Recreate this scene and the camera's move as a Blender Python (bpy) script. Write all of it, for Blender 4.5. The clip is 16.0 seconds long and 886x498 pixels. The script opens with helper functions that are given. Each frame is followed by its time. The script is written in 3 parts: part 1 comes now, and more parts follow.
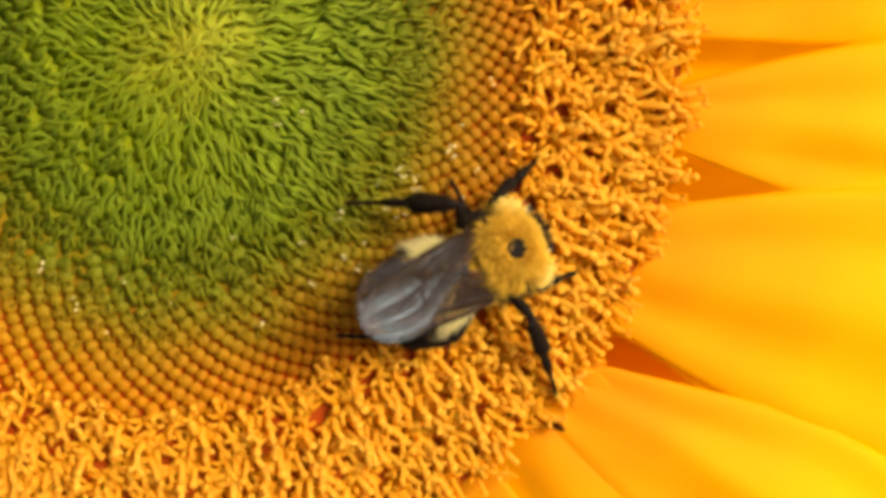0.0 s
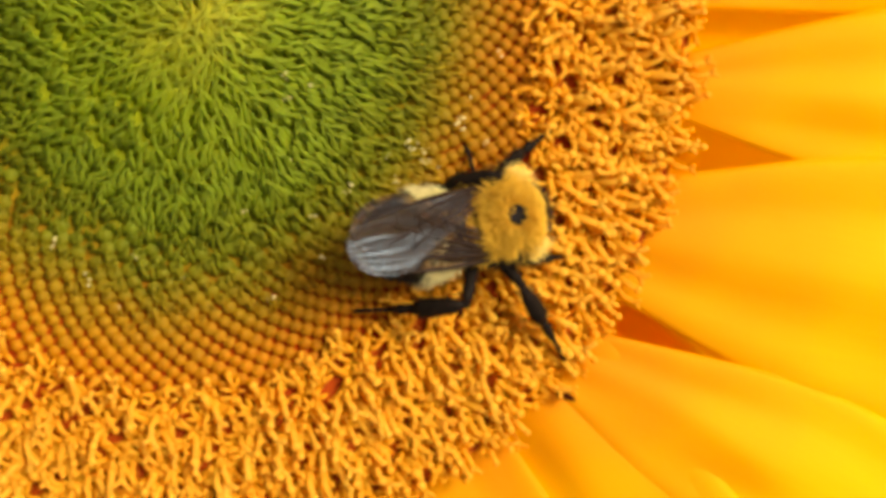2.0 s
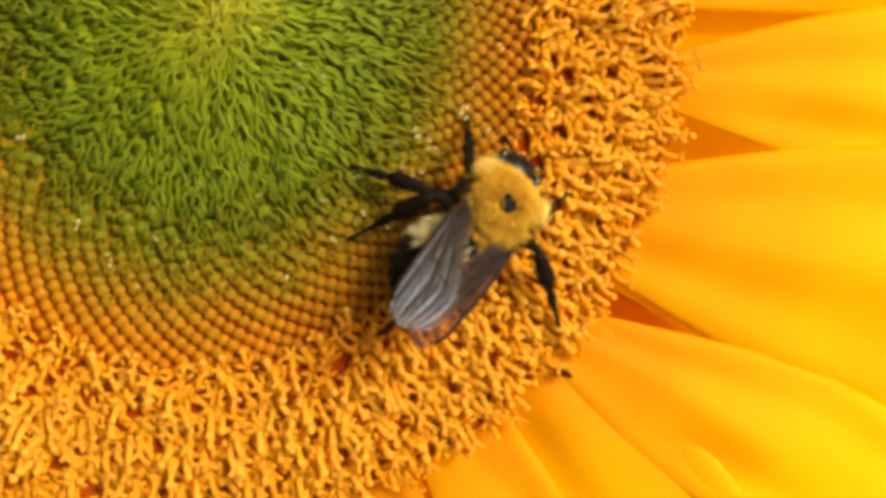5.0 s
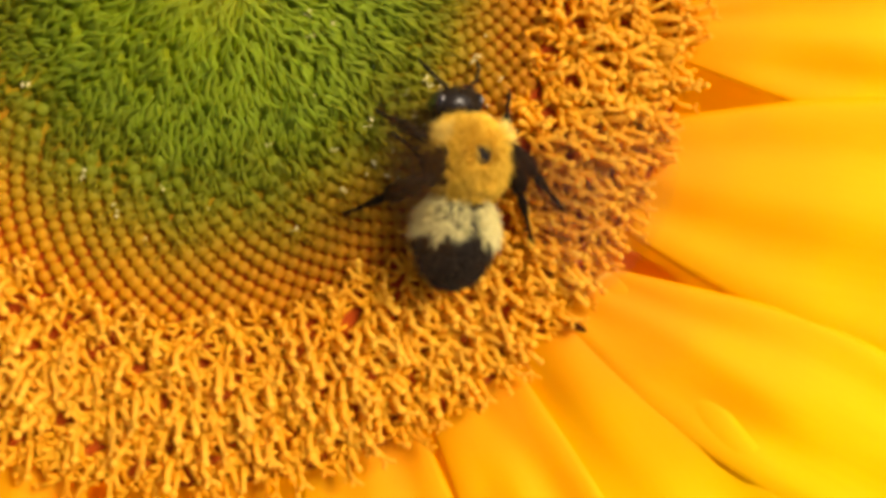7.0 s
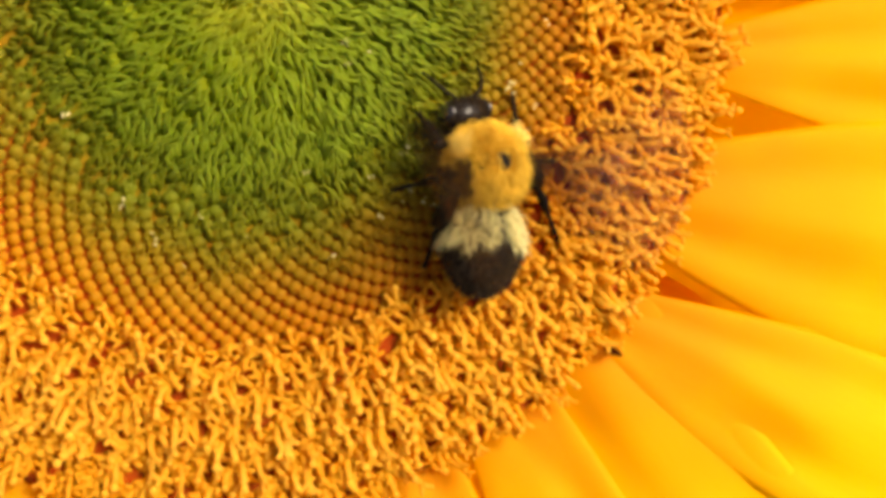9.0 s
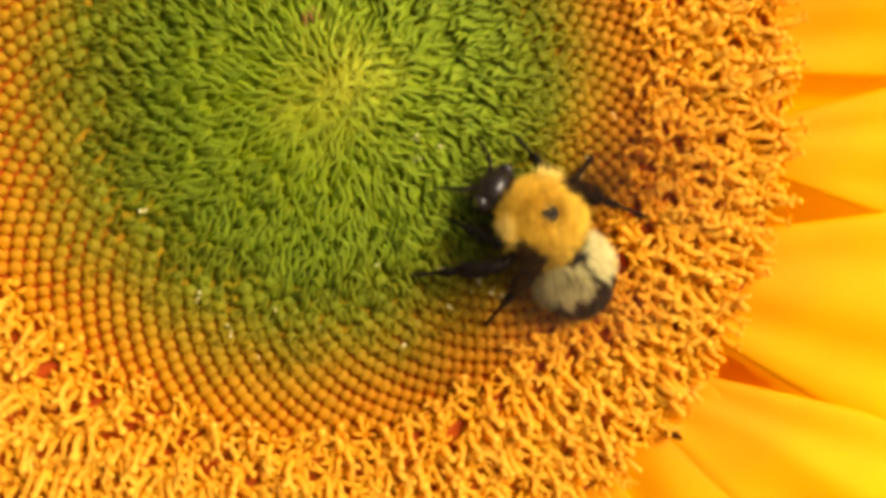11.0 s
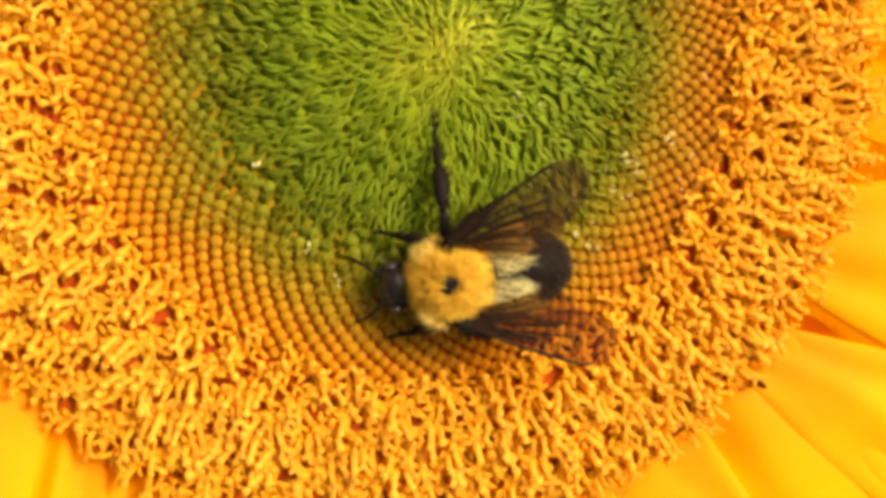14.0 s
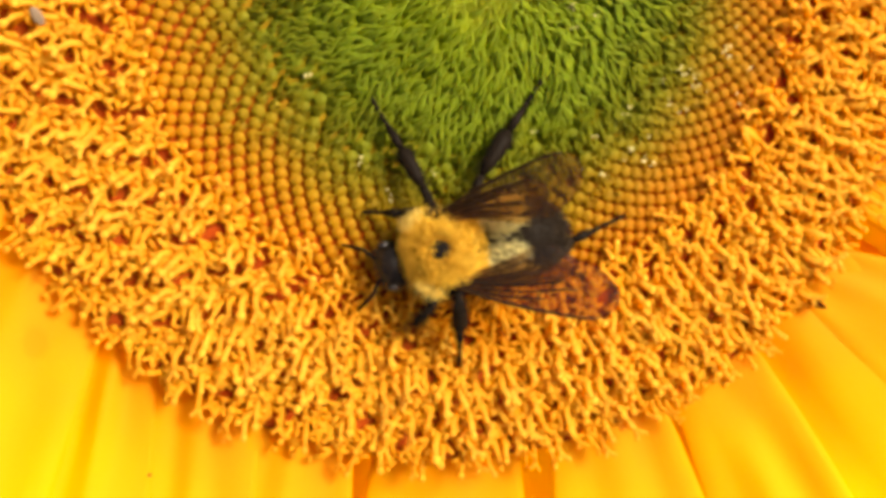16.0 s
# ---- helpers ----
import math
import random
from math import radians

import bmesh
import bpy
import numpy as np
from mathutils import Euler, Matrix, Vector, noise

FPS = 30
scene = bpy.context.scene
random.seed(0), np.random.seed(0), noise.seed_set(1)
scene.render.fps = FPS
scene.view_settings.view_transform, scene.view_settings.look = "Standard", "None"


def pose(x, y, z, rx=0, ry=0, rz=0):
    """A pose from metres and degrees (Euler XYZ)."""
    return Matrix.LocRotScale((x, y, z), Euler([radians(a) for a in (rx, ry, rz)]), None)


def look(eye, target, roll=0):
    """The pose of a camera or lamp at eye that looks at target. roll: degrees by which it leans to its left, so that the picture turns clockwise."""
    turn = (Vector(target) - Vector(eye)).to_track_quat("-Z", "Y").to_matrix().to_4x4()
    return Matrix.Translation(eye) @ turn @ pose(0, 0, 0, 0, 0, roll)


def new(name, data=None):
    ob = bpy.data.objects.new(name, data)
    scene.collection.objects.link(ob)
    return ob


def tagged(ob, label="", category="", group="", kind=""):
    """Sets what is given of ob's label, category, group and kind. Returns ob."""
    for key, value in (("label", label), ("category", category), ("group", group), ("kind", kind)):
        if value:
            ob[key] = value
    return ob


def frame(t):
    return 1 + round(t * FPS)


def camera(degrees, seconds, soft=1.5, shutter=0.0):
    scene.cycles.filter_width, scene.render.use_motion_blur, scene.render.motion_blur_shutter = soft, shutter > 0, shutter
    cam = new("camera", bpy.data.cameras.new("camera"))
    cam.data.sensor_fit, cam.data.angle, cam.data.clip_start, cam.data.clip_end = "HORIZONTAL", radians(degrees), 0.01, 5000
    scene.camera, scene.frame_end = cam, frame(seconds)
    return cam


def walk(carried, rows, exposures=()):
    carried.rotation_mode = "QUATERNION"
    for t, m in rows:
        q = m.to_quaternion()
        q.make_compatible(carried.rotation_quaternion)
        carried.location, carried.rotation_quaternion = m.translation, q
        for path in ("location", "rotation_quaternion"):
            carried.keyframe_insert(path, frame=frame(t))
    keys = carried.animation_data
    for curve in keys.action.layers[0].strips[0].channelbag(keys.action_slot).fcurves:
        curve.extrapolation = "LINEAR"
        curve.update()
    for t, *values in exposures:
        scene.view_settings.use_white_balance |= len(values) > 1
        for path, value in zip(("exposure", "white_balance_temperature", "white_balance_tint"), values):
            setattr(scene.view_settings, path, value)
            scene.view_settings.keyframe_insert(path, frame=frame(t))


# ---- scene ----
cam = camera(40, 16.0, 4.5, 0.9)
PATH = [
    (0, pose(0.010884, -0.003999, 0.085088, -6.622, -3.951, 0.984)),
    (0.5, pose(0.010638, -0.005503, 0.084835, -6.601, -4.178, 0.866)),
    (1, pose(0.010424, -0.007303, 0.084383, -6.469, -4.324, 0.745)),
    (1.5, pose(0.009464, -0.005520, 0.084418, -7.005, -4.464, 0.641)),
    (2, pose(0.010365, -0.004320, 0.085458, -7.653, -3.886, 0.430)),
    (2.5, pose(0.009818, -0.002119, 0.087379, -8.577, -4.215, 0.396)),
    (3, pose(0.010198, -0.003060, 0.089602, -7.970, -3.872, 0.318)),
    (3.5, pose(0.009800, 0.001755, 0.090246, -11.119, -4.935, 0.144)),
    (4, pose(0.009974, -0.003133, 0.090535, -8.302, -4.055, 0.392)),
    (6.3, pose(0.004711, -0.011233, 0.090381, -4.650, -6.589, 0.575)),
    (6.5, pose(0.006360, -0.012196, 0.089732, -4.723, -6.002, 0.257)),
    (7, pose(0.006102, -0.013426, 0.089366, -4.611, -5.731, 0.383)),
    (7.5, pose(0.005003, -0.011117, 0.089602, -5.299, -6.246, 0.476)),
    (8, pose(0.003786, -0.010660, 0.089228, -5.159, -6.018, 0.727)),
    (8.2, pose(0.005453, -0.016042, 0.089629, -2.421, -5.031, 0.317)),
    (10.5, pose(-0.002360, -0.005029, 0.089450, -5.784, -7.283, -0.045)),
    (11, pose(-0.002636, -0.003832, 0.090087, -5.134, -6.326, 0.106)),
    (11.5, pose(-0.002035, -0.001647, 0.090736, -5.804, -6.406, 0.060)),
    (12, pose(-0.006823, -0.003422, 0.091337, -4.957, -7.940, 0.491)),
    (12.5, pose(-0.008363, -0.003570, 0.091918, -6.577, -6.528, 0.257)),
    (13, pose(-0.011179, -0.004672, 0.092464, -5.399, -6.745, 0.271)),
    (13.5, pose(-0.012494, -0.004564, 0.092719, -5.750, -6.947, 0.321)),
    (14, pose(-0.011707, -0.006503, 0.092869, -5.503, -7.003, 0.287)),
    (14.5, pose(-0.013818, -0.008049, 0.092547, -6.018, -7.402, 0.435)),
    (15, pose(-0.015657, -0.010897, 0.092286, -6.002, -6.978, 0.417)),
    (15.5, pose(-0.015346, -0.012547, 0.091870, -5.481, -6.740, 0.299)),
    (16, pose(-0.014419, -0.014005, 0.091669, -4.901, -6.280, 0.090)),
]
walk(cam, PATH, [(0.0, 0.07, 7850, 10), (4.0, 0.01, 7850, 10), (8.0, 0.11, 7850, 10), (11.0, 0.30, 7850, 10), (13.5, 0.44, 7850, 10), (16.0, 0.39, 7850, 10)])
MM = 0.001

# ---- world and light ----
world = bpy.data.worlds.new("daylight")
scene.world = world
world.use_nodes = True
wn = world.node_tree
sky = wn.nodes.new("ShaderNodeTexSky")
sky.sky_type = "NISHITA"
sky.sun_disc = False
sky.air_density, sky.dust_density, sky.ozone_density = 0.5, 6.0, 0.2
SUN_ELEVATION, SUN_AZIMUTH = 51.0, 38.0
sky.sun_elevation = radians(SUN_ELEVATION)
sky.sun_rotation = radians(90 - SUN_AZIMUTH)
wn.links.new(sky.outputs["Color"], wn.nodes["Background"].inputs["Color"])
wn.nodes["Background"].inputs["Strength"].default_value = 0.15
sun = new("sun", bpy.data.lights.new("sun", "SUN"))
sun.data.energy = 4.3
sun.data.angle = radians(20)
sun.data.color = (1.0, 0.95, 0.86)
ce, se = math.cos(radians(SUN_ELEVATION)), math.sin(radians(SUN_ELEVATION))
ca, sa = math.cos(radians(SUN_AZIMUTH)), math.sin(radians(SUN_AZIMUTH))
sun.matrix_world = look((ce * ca, ce * sa, se), (0, 0, 0))


# ---- materials ----
class Nodes:
    """A short way to write a node material."""

    def __init__(self, name):
        self.mat = bpy.data.materials.new(name)
        self.mat.use_nodes = True
        self.tree = self.mat.node_tree
        self.bsdf = self.tree.nodes["Principled BSDF"]
        self.out = self.tree.nodes["Material Output"]

    def add(self, kind, **values):
        node = self.tree.nodes.new("ShaderNode" + kind)
        for key, value in values.items():
            if key in ("operation", "blend_type", "data_type", "noise_dimensions", "feature", "wave_type", "bands_direction"):
                if key == "operation":
                    node.operation = value
                elif key == "blend_type":
                    node.blend_type = value
                elif key == "data_type":
                    node.data_type = value
                elif key == "feature":
                    node.feature = value
            else:
                node.inputs[key].default_value = value
        return node

    def link(self, a, b):
        self.tree.links.new(a, b)

    def math(self, op, a, b=None, c=None):
        node = self.tree.nodes.new("ShaderNodeMath")
        node.operation = op
        for n, v in enumerate((a, b, c)):
            if v is None:
                continue
            if isinstance(v, (int, float)):
                node.inputs[n].default_value = v
            else:
                self.link(v, node.inputs[n])
        return node.outputs[0]

    def ramp(self, fac, stops):
        node = self.tree.nodes.new("ShaderNodeValToRGB")
        els = node.color_ramp.elements
        while len(els) < len(stops):
            els.new(0.5)
        for e, (p, c) in zip(els, stops):
            e.position, e.color = p, (*c, 1) if len(c) == 3 else c
        self.link(fac, node.inputs["Fac"])
        return node.outputs["Color"]

    def mix(self, fac, a, b, kind="MIX"):
        node = self.tree.nodes.new("ShaderNodeMix")
        node.data_type, node.blend_type = "RGBA", kind
        for v, sock in ((fac, node.inputs[0]), (a, node.inputs[6]), (b, node.inputs[7])):
            if isinstance(v, (int, float)):
                sock.default_value = v
            elif isinstance(v, tuple):
                sock.default_value = (*v, 1)
            else:
                self.link(v, sock)
        return node.outputs[2]

    def noise(self, scale, detail=3.0, rough=0.55, vector=None):
        node = self.add("TexNoise", Scale=scale, Detail=detail, Roughness=rough)
        if vector is not None:
            self.link(vector, node.inputs["Vector"])
        return node.outputs["Fac"]

    def place(self):
        return self.tree.nodes.new("ShaderNodeNewGeometry").outputs["Position"]

    def local(self):
        return self.tree.nodes.new("ShaderNodeTexCoord").outputs["Object"]

    def bump(self, height, strength=0.3, distance=0.0002):
        node = self.add("Bump", Strength=strength, Distance=distance)
        self.link(height, node.inputs["Height"])
        self.link(node.outputs["Normal"], self.bsdf.inputs["Normal"])
        return node.outputs["Normal"]

    def colour(self, c):
        if isinstance(c, tuple):
            self.bsdf.inputs["Base Color"].default_value = (*c, 1)
        else:
            self.link(c, self.bsdf.inputs["Base Color"])

    def fleshy(self, amount, depth):
        """Light spreads under the skin of juicy plant flesh."""
        self.bsdf.inputs["Subsurface Weight"].default_value = amount
        self.bsdf.inputs["Subsurface Radius"].default_value = (1.0, 0.6, 0.15)
        self.bsdf.inputs["Subsurface Scale"].default_value = depth

    def translucent(self, colour, amount, normal=None):
        """Let part of the light through a thin sheet."""
        thin = self.add("BsdfTranslucent")
        if isinstance(colour, tuple):
            thin.inputs["Color"].default_value = (*colour, 1)
        else:
            self.link(colour, thin.inputs["Color"])
        both = self.add("MixShader", Fac=amount)
        self.link(self.bsdf.outputs[0], both.inputs[1])
        self.link(thin.outputs[0], both.inputs[2])
        self.link(both.outputs[0], self.out.inputs["Surface"])


DISC_SHIFT = (-2.5, -0.65)  # mm by which the ring of open florets lies off the middle, at 25.3 mm


def radius_on_disc(n):
    """The distance from the middle, in mm, with the uneven growth of the disc taken out."""
    sep = n.add("SeparateXYZ")
    n.link(n.place(), sep.inputs[0])
    x, y = n.math("MULTIPLY", sep.outputs[0], 1000.0), n.math("MULTIPLY", sep.outputs[1], 1000.0)
    r0 = n.math("SQRT", n.math("ADD", n.math("MULTIPLY", x, x), n.math("MULTIPLY", y, y)))
    k = n.math("DIVIDE", r0, 25.3)
    x = n.math("SUBTRACT", x, n.math("MULTIPLY", k, DISC_SHIFT[0]))
    y = n.math("SUBTRACT", y, n.math("MULTIPLY", k, DISC_SHIFT[1]))
    return n.math("SQRT", n.math("ADD", n.math("MULTIPLY", x, x), n.math("MULTIPLY", y, y)))


def bud_material():
    n = Nodes("bud_skin")
    r = radius_on_disc(n)
    wobble = n.math("MULTIPLY", n.math("SUBTRACT", n.noise(160.0, 2.0, vector=n.place()), 0.5), 5.0)
    sep = n.add("SeparateXYZ")
    n.link(n.place(), sep.inputs[0])
    # the buds ripen earlier towards -y
    ripe = n.math("SUBTRACT", n.math("MULTIPLY", sep.outputs[0], 0.3), n.math("MULTIPLY", sep.outputs[1], 0.8))
    grade = n.math("ADD", n.math("DIVIDE", n.math("ADD", r, wobble), 30.0), ripe)
    colour = n.ramp(grade, [
        (0.00, (0.74, 0.62, 0.05)), (0.06, (0.64, 0.62, 0.05)), (0.20, (0.29, 0.39, 0.016)), (0.44, (0.145, 0.22, 0.009)),
        (0.55, (0.155, 0.17, 0.007)), (0.64, (0.32, 0.205, 0.009)), (0.72, (0.47, 0.225, 0.009)), (0.81, (0.62, 0.25, 0.010)), (1.0, (0.72, 0.27, 0.011))])
    # ripe buds are redder towards +x
    side = n.math("MINIMUM", n.math("MAXIMUM", n.math("MULTIPLY", n.math("ADD", sep.outputs[0], 0.012), 38.0), 0.0), 1.0)
    late = n.math("MINIMUM", n.math("MAXIMUM", n.math("MULTIPLY", n.math("SUBTRACT", grade, 0.58), 6.0), 0.0), 1.0)
    red = n.math("MULTIPLY", n.math("MULTIPLY", side, late), 0.75)
    colour = n.mix(red, colour, (0.84, 0.66, 0.75), "MULTIPLY")
    info = n.add("ObjectInfo")
    island = n.tree.nodes.new("ShaderNodeNewGeometry").outputs["Random Per Island"]
    each = n.math("ADD", info.outputs["Random"], island)
    shade = n.math("ADD", n.math("MULTIPLY", n.math("FRACT", each), 0.34), 0.86)
    colour = n.mix(1.0, colour, n.ramp(shade, [(0.0, (0, 0, 0)), (1.0, (1, 1, 1))]), "MULTIPLY")
    fine = n.noise(2600.0, 3.0, vector=n.place())
    colour = n.mix(n.math("MULTIPLY", fine, 0.12), colour, (0.6, 0.46, 0.02), "MIX")
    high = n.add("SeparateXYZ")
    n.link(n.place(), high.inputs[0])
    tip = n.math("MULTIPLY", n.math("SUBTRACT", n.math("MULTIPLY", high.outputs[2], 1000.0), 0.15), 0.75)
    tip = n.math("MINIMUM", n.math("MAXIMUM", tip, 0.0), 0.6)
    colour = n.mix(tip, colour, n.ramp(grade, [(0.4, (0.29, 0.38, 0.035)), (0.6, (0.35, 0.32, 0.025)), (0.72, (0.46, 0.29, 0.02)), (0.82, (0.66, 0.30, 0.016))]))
    # ripe buds redden low down; the red-brown shade of their gaps is painted in
    low = n.math("MULTIPLY", n.math("SUBTRACT", n.math("ADD", n.math("MULTIPLY", n.math("SUBTRACT", fine, 0.5), 0.3), 0.12), n.math("MULTIPLY", high.outputs[2], 1000.0)), 4.0)
    low = n.math("MULTIPLY", n.math("MINIMUM", n.math("MAXIMUM", low, 0.0), 0.9), n.math("MULTIPLY", late, n.math("ADD", n.math("MULTIPLY", side, 0.6), 0.4)))
    colour = n.mix(low, colour, (0.64, 0.085, 0.007))
    n.colour(colour)
    n.bsdf.inputs["Roughness"].default_value = 0.6
    n.bsdf.inputs["Specular IOR Level"].default_value = 0.15
    n.bump(fine, 0.35, 0.0001)
    n.fleshy(0.3, 0.0005)
    n.translucent(colour, 0.42)
    return n.mat


def receptacle_material():
    n = Nodes("receptacle_flesh")
    fine = n.noise(900.0, 3.0, vector=n.place())
    grade = n.math("DIVIDE", radius_on_disc(n), 30.0)
    colour = n.ramp(grade, [(0.0, (0.36, 0.40, 0.012)), (0.42, (0.20, 0.27, 0.010)), (0.58, (0.32, 0.17, 0.008)), (0.66, (0.42, 0.085, 0.006)), (0.80, (0.40, 0.045, 0.004)), (0.86, (0.32, 0.036, 0.003)), (1.0, (0.34, 0.05, 0.004))])
    n.colour(n.mix(n.math("MULTIPLY", fine, 0.35), colour, (0.16, 0.05, 0.004)))
    n.bsdf.inputs["Roughness"].default_value = 0.8
    n.bsdf.inputs["Specular IOR Level"].default_value = 0.1
    n.bump(fine, 0.4, 0.0002)
    return n.mat


def floret_material():
    n = Nodes("open_floret_skin")
    info = n.add("ObjectInfo")
    island = n.tree.nodes.new("ShaderNodeNewGeometry").outputs["Random Per Island"]
    each = n.math("FRACT", n.math("ADD", info.outputs["Random"], island))
    colour = n.ramp(each, [(0.0, (0.86, 0.43, 0.022)), (0.5, (0.89, 0.48, 0.028)), (1.0, (0.92, 0.53, 0.034))])
    high = n.add("SeparateXYZ")
    n.link(n.place(), high.inputs[0])
    pollen = n.math("MULTIPLY", n.math("SUBTRACT", n.math("MULTIPLY", high.outputs[2], 1000.0), 0.3), 0.55)
    pollen = n.math("MINIMUM", n.math("MAXIMUM", pollen, 0.0), 0.85)
    colour = n.mix(pollen, colour, (0.96, 0.69, 0.11))
    fine = n.noise(2200.0, 3.0, vector=n.place())
    colour = n.mix(n.math("MULTIPLY", fine, 0.3), colour, (0.93, 0.48, 0.03))
    n.colour(colour)
    n.bsdf.inputs["Roughness"].default_value = 0.55
    n.bsdf.inputs["Specular IOR Level"].default_value = 0.15
    n.bump(fine, 0.3, 0.0001)
    n.translucent(colour, 0.6)
    return n.mat


def petal_material():
    n = Nodes("petal_skin")
    place = n.local()
    sep = n.add("SeparateXYZ")
    n.link(place, sep.inputs[0])
    along = n.math("MULTIPLY", sep.outputs[0], 1000.0 / 60.0)
    stretch = n.add("Mapping")
    stretch.inputs["Scale"].default_value = (90.0, 1500.0, 90.0)
    n.link(place, stretch.inputs["Vector"])
    veins = n.add("TexNoise", Scale=1.0, Detail=3.0, Roughness=0.6)
    n.link(stretch.outputs[0], veins.inputs["Vector"])
    blotch = n.noise(70.0, 2.0, vector=place)
    grade = n.math("ADD", along, n.math("MULTIPLY", n.math("SUBTRACT", blotch, 0.5), 0.5))
    colour = n.ramp(grade, [(0.0, (0.85, 0.38, 0.018)), (0.17, (0.90, 0.50, 0.018)), (0.42, (0.92, 0.64, 0.02)), (1.0, (0.93, 0.74, 0.022))])
    colour = n.mix(n.math("MULTIPLY", n.math("SUBTRACT", veins.outputs["Fac"], 0.4), 0.5), colour, (0.88, 0.44, 0.006))
    away = n.add("VectorMath", operation="DISTANCE")
    n.link(n.place(), away.inputs[0])
    away.inputs[1].default_value = (-0.0345, -0.0286, 0.0001)
    ragged = n.math("ADD", n.math("MULTIPLY", away.outputs["Value"], 1000.0), n.math("MULTIPLY", n.noise(500.0, 2.0, vector=n.place()), 1.2))
    stain = n.math("MINIMUM", n.math("MAXIMUM", n.math("SUBTRACT", 1.5, n.math("MULTIPLY", ragged, 0.8)), 0.0), 0.4)
    colour = n.mix(stain, colour, (0.80, 0.26, 0.006))
    n.colour(colour)
    n.bsdf.inputs["Roughness"].default_value = 0.65
    n.bsdf.inputs["Specular IOR Level"].default_value = 0.12
    n.bump(veins.outputs["Fac"], 0.3, 0.0001)
    n.translucent(n.mix(0.5, colour, (0.95, 0.72, 0.06)), 0.58)
    return n.mat


def plain(name, colour, rough=0.5, grain=400.0, amount=0.3, metallic=0.0, spec=0.5):
    n = Nodes(name)
    fac = n.noise(grain, 4.0, vector=n.local())
    dark = tuple(c * (1 - amount) for c in colour)
    n.colour(n.mix(fac, dark, tuple(min(1, c * (1 + amount)) for c in colour)))
    n.bsdf.inputs["Roughness"].default_value = rough
    n.bsdf.inputs["Metallic"].default_value = metallic
    n.bsdf.inputs["Specular IOR Level"].default_value = spec
    n.bump(fac, 0.25, 0.0001)
    return n.mat


def wing_material():
    """A smoky amber film that lets light through and shines like oiled paper."""
    n = Nodes("wing_membrane")
    n.bsdf.inputs["Roughness"].default_value = 0.5
    n.bsdf.inputs["Specular IOR Level"].default_value = 0.2
    fac = n.noise(900.0, 3.0, vector=n.local())
    n.colour(n.mix(fac, (0.010, 0.008, 0.006), (0.026, 0.018, 0.011)))
    clear = n.add("BsdfTransparent")
    clear.inputs["Color"].default_value = (0.72, 0.53, 0.29, 1)
    film = n.add("MixShader", Fac=0.33)
    n.link(clear.outputs[0], film.inputs[1])
    glow = n.add("BsdfTranslucent")
    glow.inputs["Color"].default_value = (0.72, 0.36, 0.08, 1)
    body = n.add("MixShader", Fac=0.16)
    n.link(n.bsdf.outputs[0], body.inputs[1])
    n.link(glow.outputs[0], body.inputs[2])
    n.link(body.outputs[0], film.inputs[2])
    shine = n.add("BsdfGlossy", Roughness=0.25)
    shine.inputs["Color"].default_value = (0.56, 0.78, 1.0, 1)
    n.link(n.bump(fac, 0.5, 0.0001), shine.inputs["Normal"])
    both = n.add("MixShader", Fac=0.013)
    n.link(film.outputs[0], both.inputs[1])
    n.link(shine.outputs[0], both.inputs[2])
    n.link(both.outputs[0], n.out.inputs["Surface"])
    return n.mat


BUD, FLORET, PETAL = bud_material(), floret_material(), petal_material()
RECEPTACLE = receptacle_material()
STEM_GREEN = plain("stem_green", (0.10, 0.17, 0.03), 0.6, 300.0, 0.4)


def ground_material():
    n = Nodes("pale_dry_ground")
    patches = n.noise(1.3, 5.0, vector=n.place())
    grains = n.noise(38.0, 4.0, 0.65, vector=n.place())
    colour = n.ramp(patches, [(0.3, (0.42, 0.36, 0.24)), (0.5, (0.62, 0.56, 0.42)), (0.7, (0.72, 0.66, 0.50))])
    colour = n.mix(n.math("MULTIPLY", grains, 0.7), colour, n.ramp(grains, [(0.35, (0.30, 0.26, 0.16)), (0.65, (0.80, 0.74, 0.58))]))
    n.colour(colour)
    n.bsdf.inputs["Roughness"].default_value = 0.95
    n.bsdf.inputs["Specular IOR Level"].default_value = 0.1
    n.bump(grains, 0.6, 0.01)
    return n.mat


GROUND = ground_material()
FUR_YELLOW = plain("golden_hair", (0.72, 0.43, 0.045), 0.75, 420.0, 0.4, 0.0, 0.25)
SKIN_GOLD = plain("skin_under_golden_hair", (0.30, 0.15, 0.014), 0.85, 700.0, 0.5, 0.0, 0.1)
SPOT = plain("bald_black_shell", (0.006, 0.005, 0.005), 0.6, 1500.0, 0.3, 0.0, 0.06)
HUSK = plain("grey_brown_husk", (0.20, 0.14, 0.09), 0.6, 900.0, 0.4, 0.0, 0.3)
DRIED = plain("dried_dark_bract", (0.05, 0.012, 0.003), 0.95, 1500.0, 0.5, 0.0, 0.0)
FUR_PALE = plain("pale_yellow_hair", (0.82, 0.68, 0.31), 0.8, 400.0, 0.35, 0.0, 0.2)
FUR_COLLAR = plain("light_golden_hair", (0.76, 0.53, 0.125), 0.8, 400.0, 0.35, 0.0, 0.2)
FUR_BLACK = plain("black_hair", (0.026, 0.017, 0.010), 0.8, 900.0, 0.4, 0.0, 0.15)
SHELL = plain("black_shell", (0.010, 0.007, 0.005), 0.5, 1500.0, 0.5, 0.0, 0.04)
HEAD_SHELL = plain("polished_black_shell", (0.014, 0.009, 0.006), 0.27, 1500.0, 0.4, 0.0, 0.3)
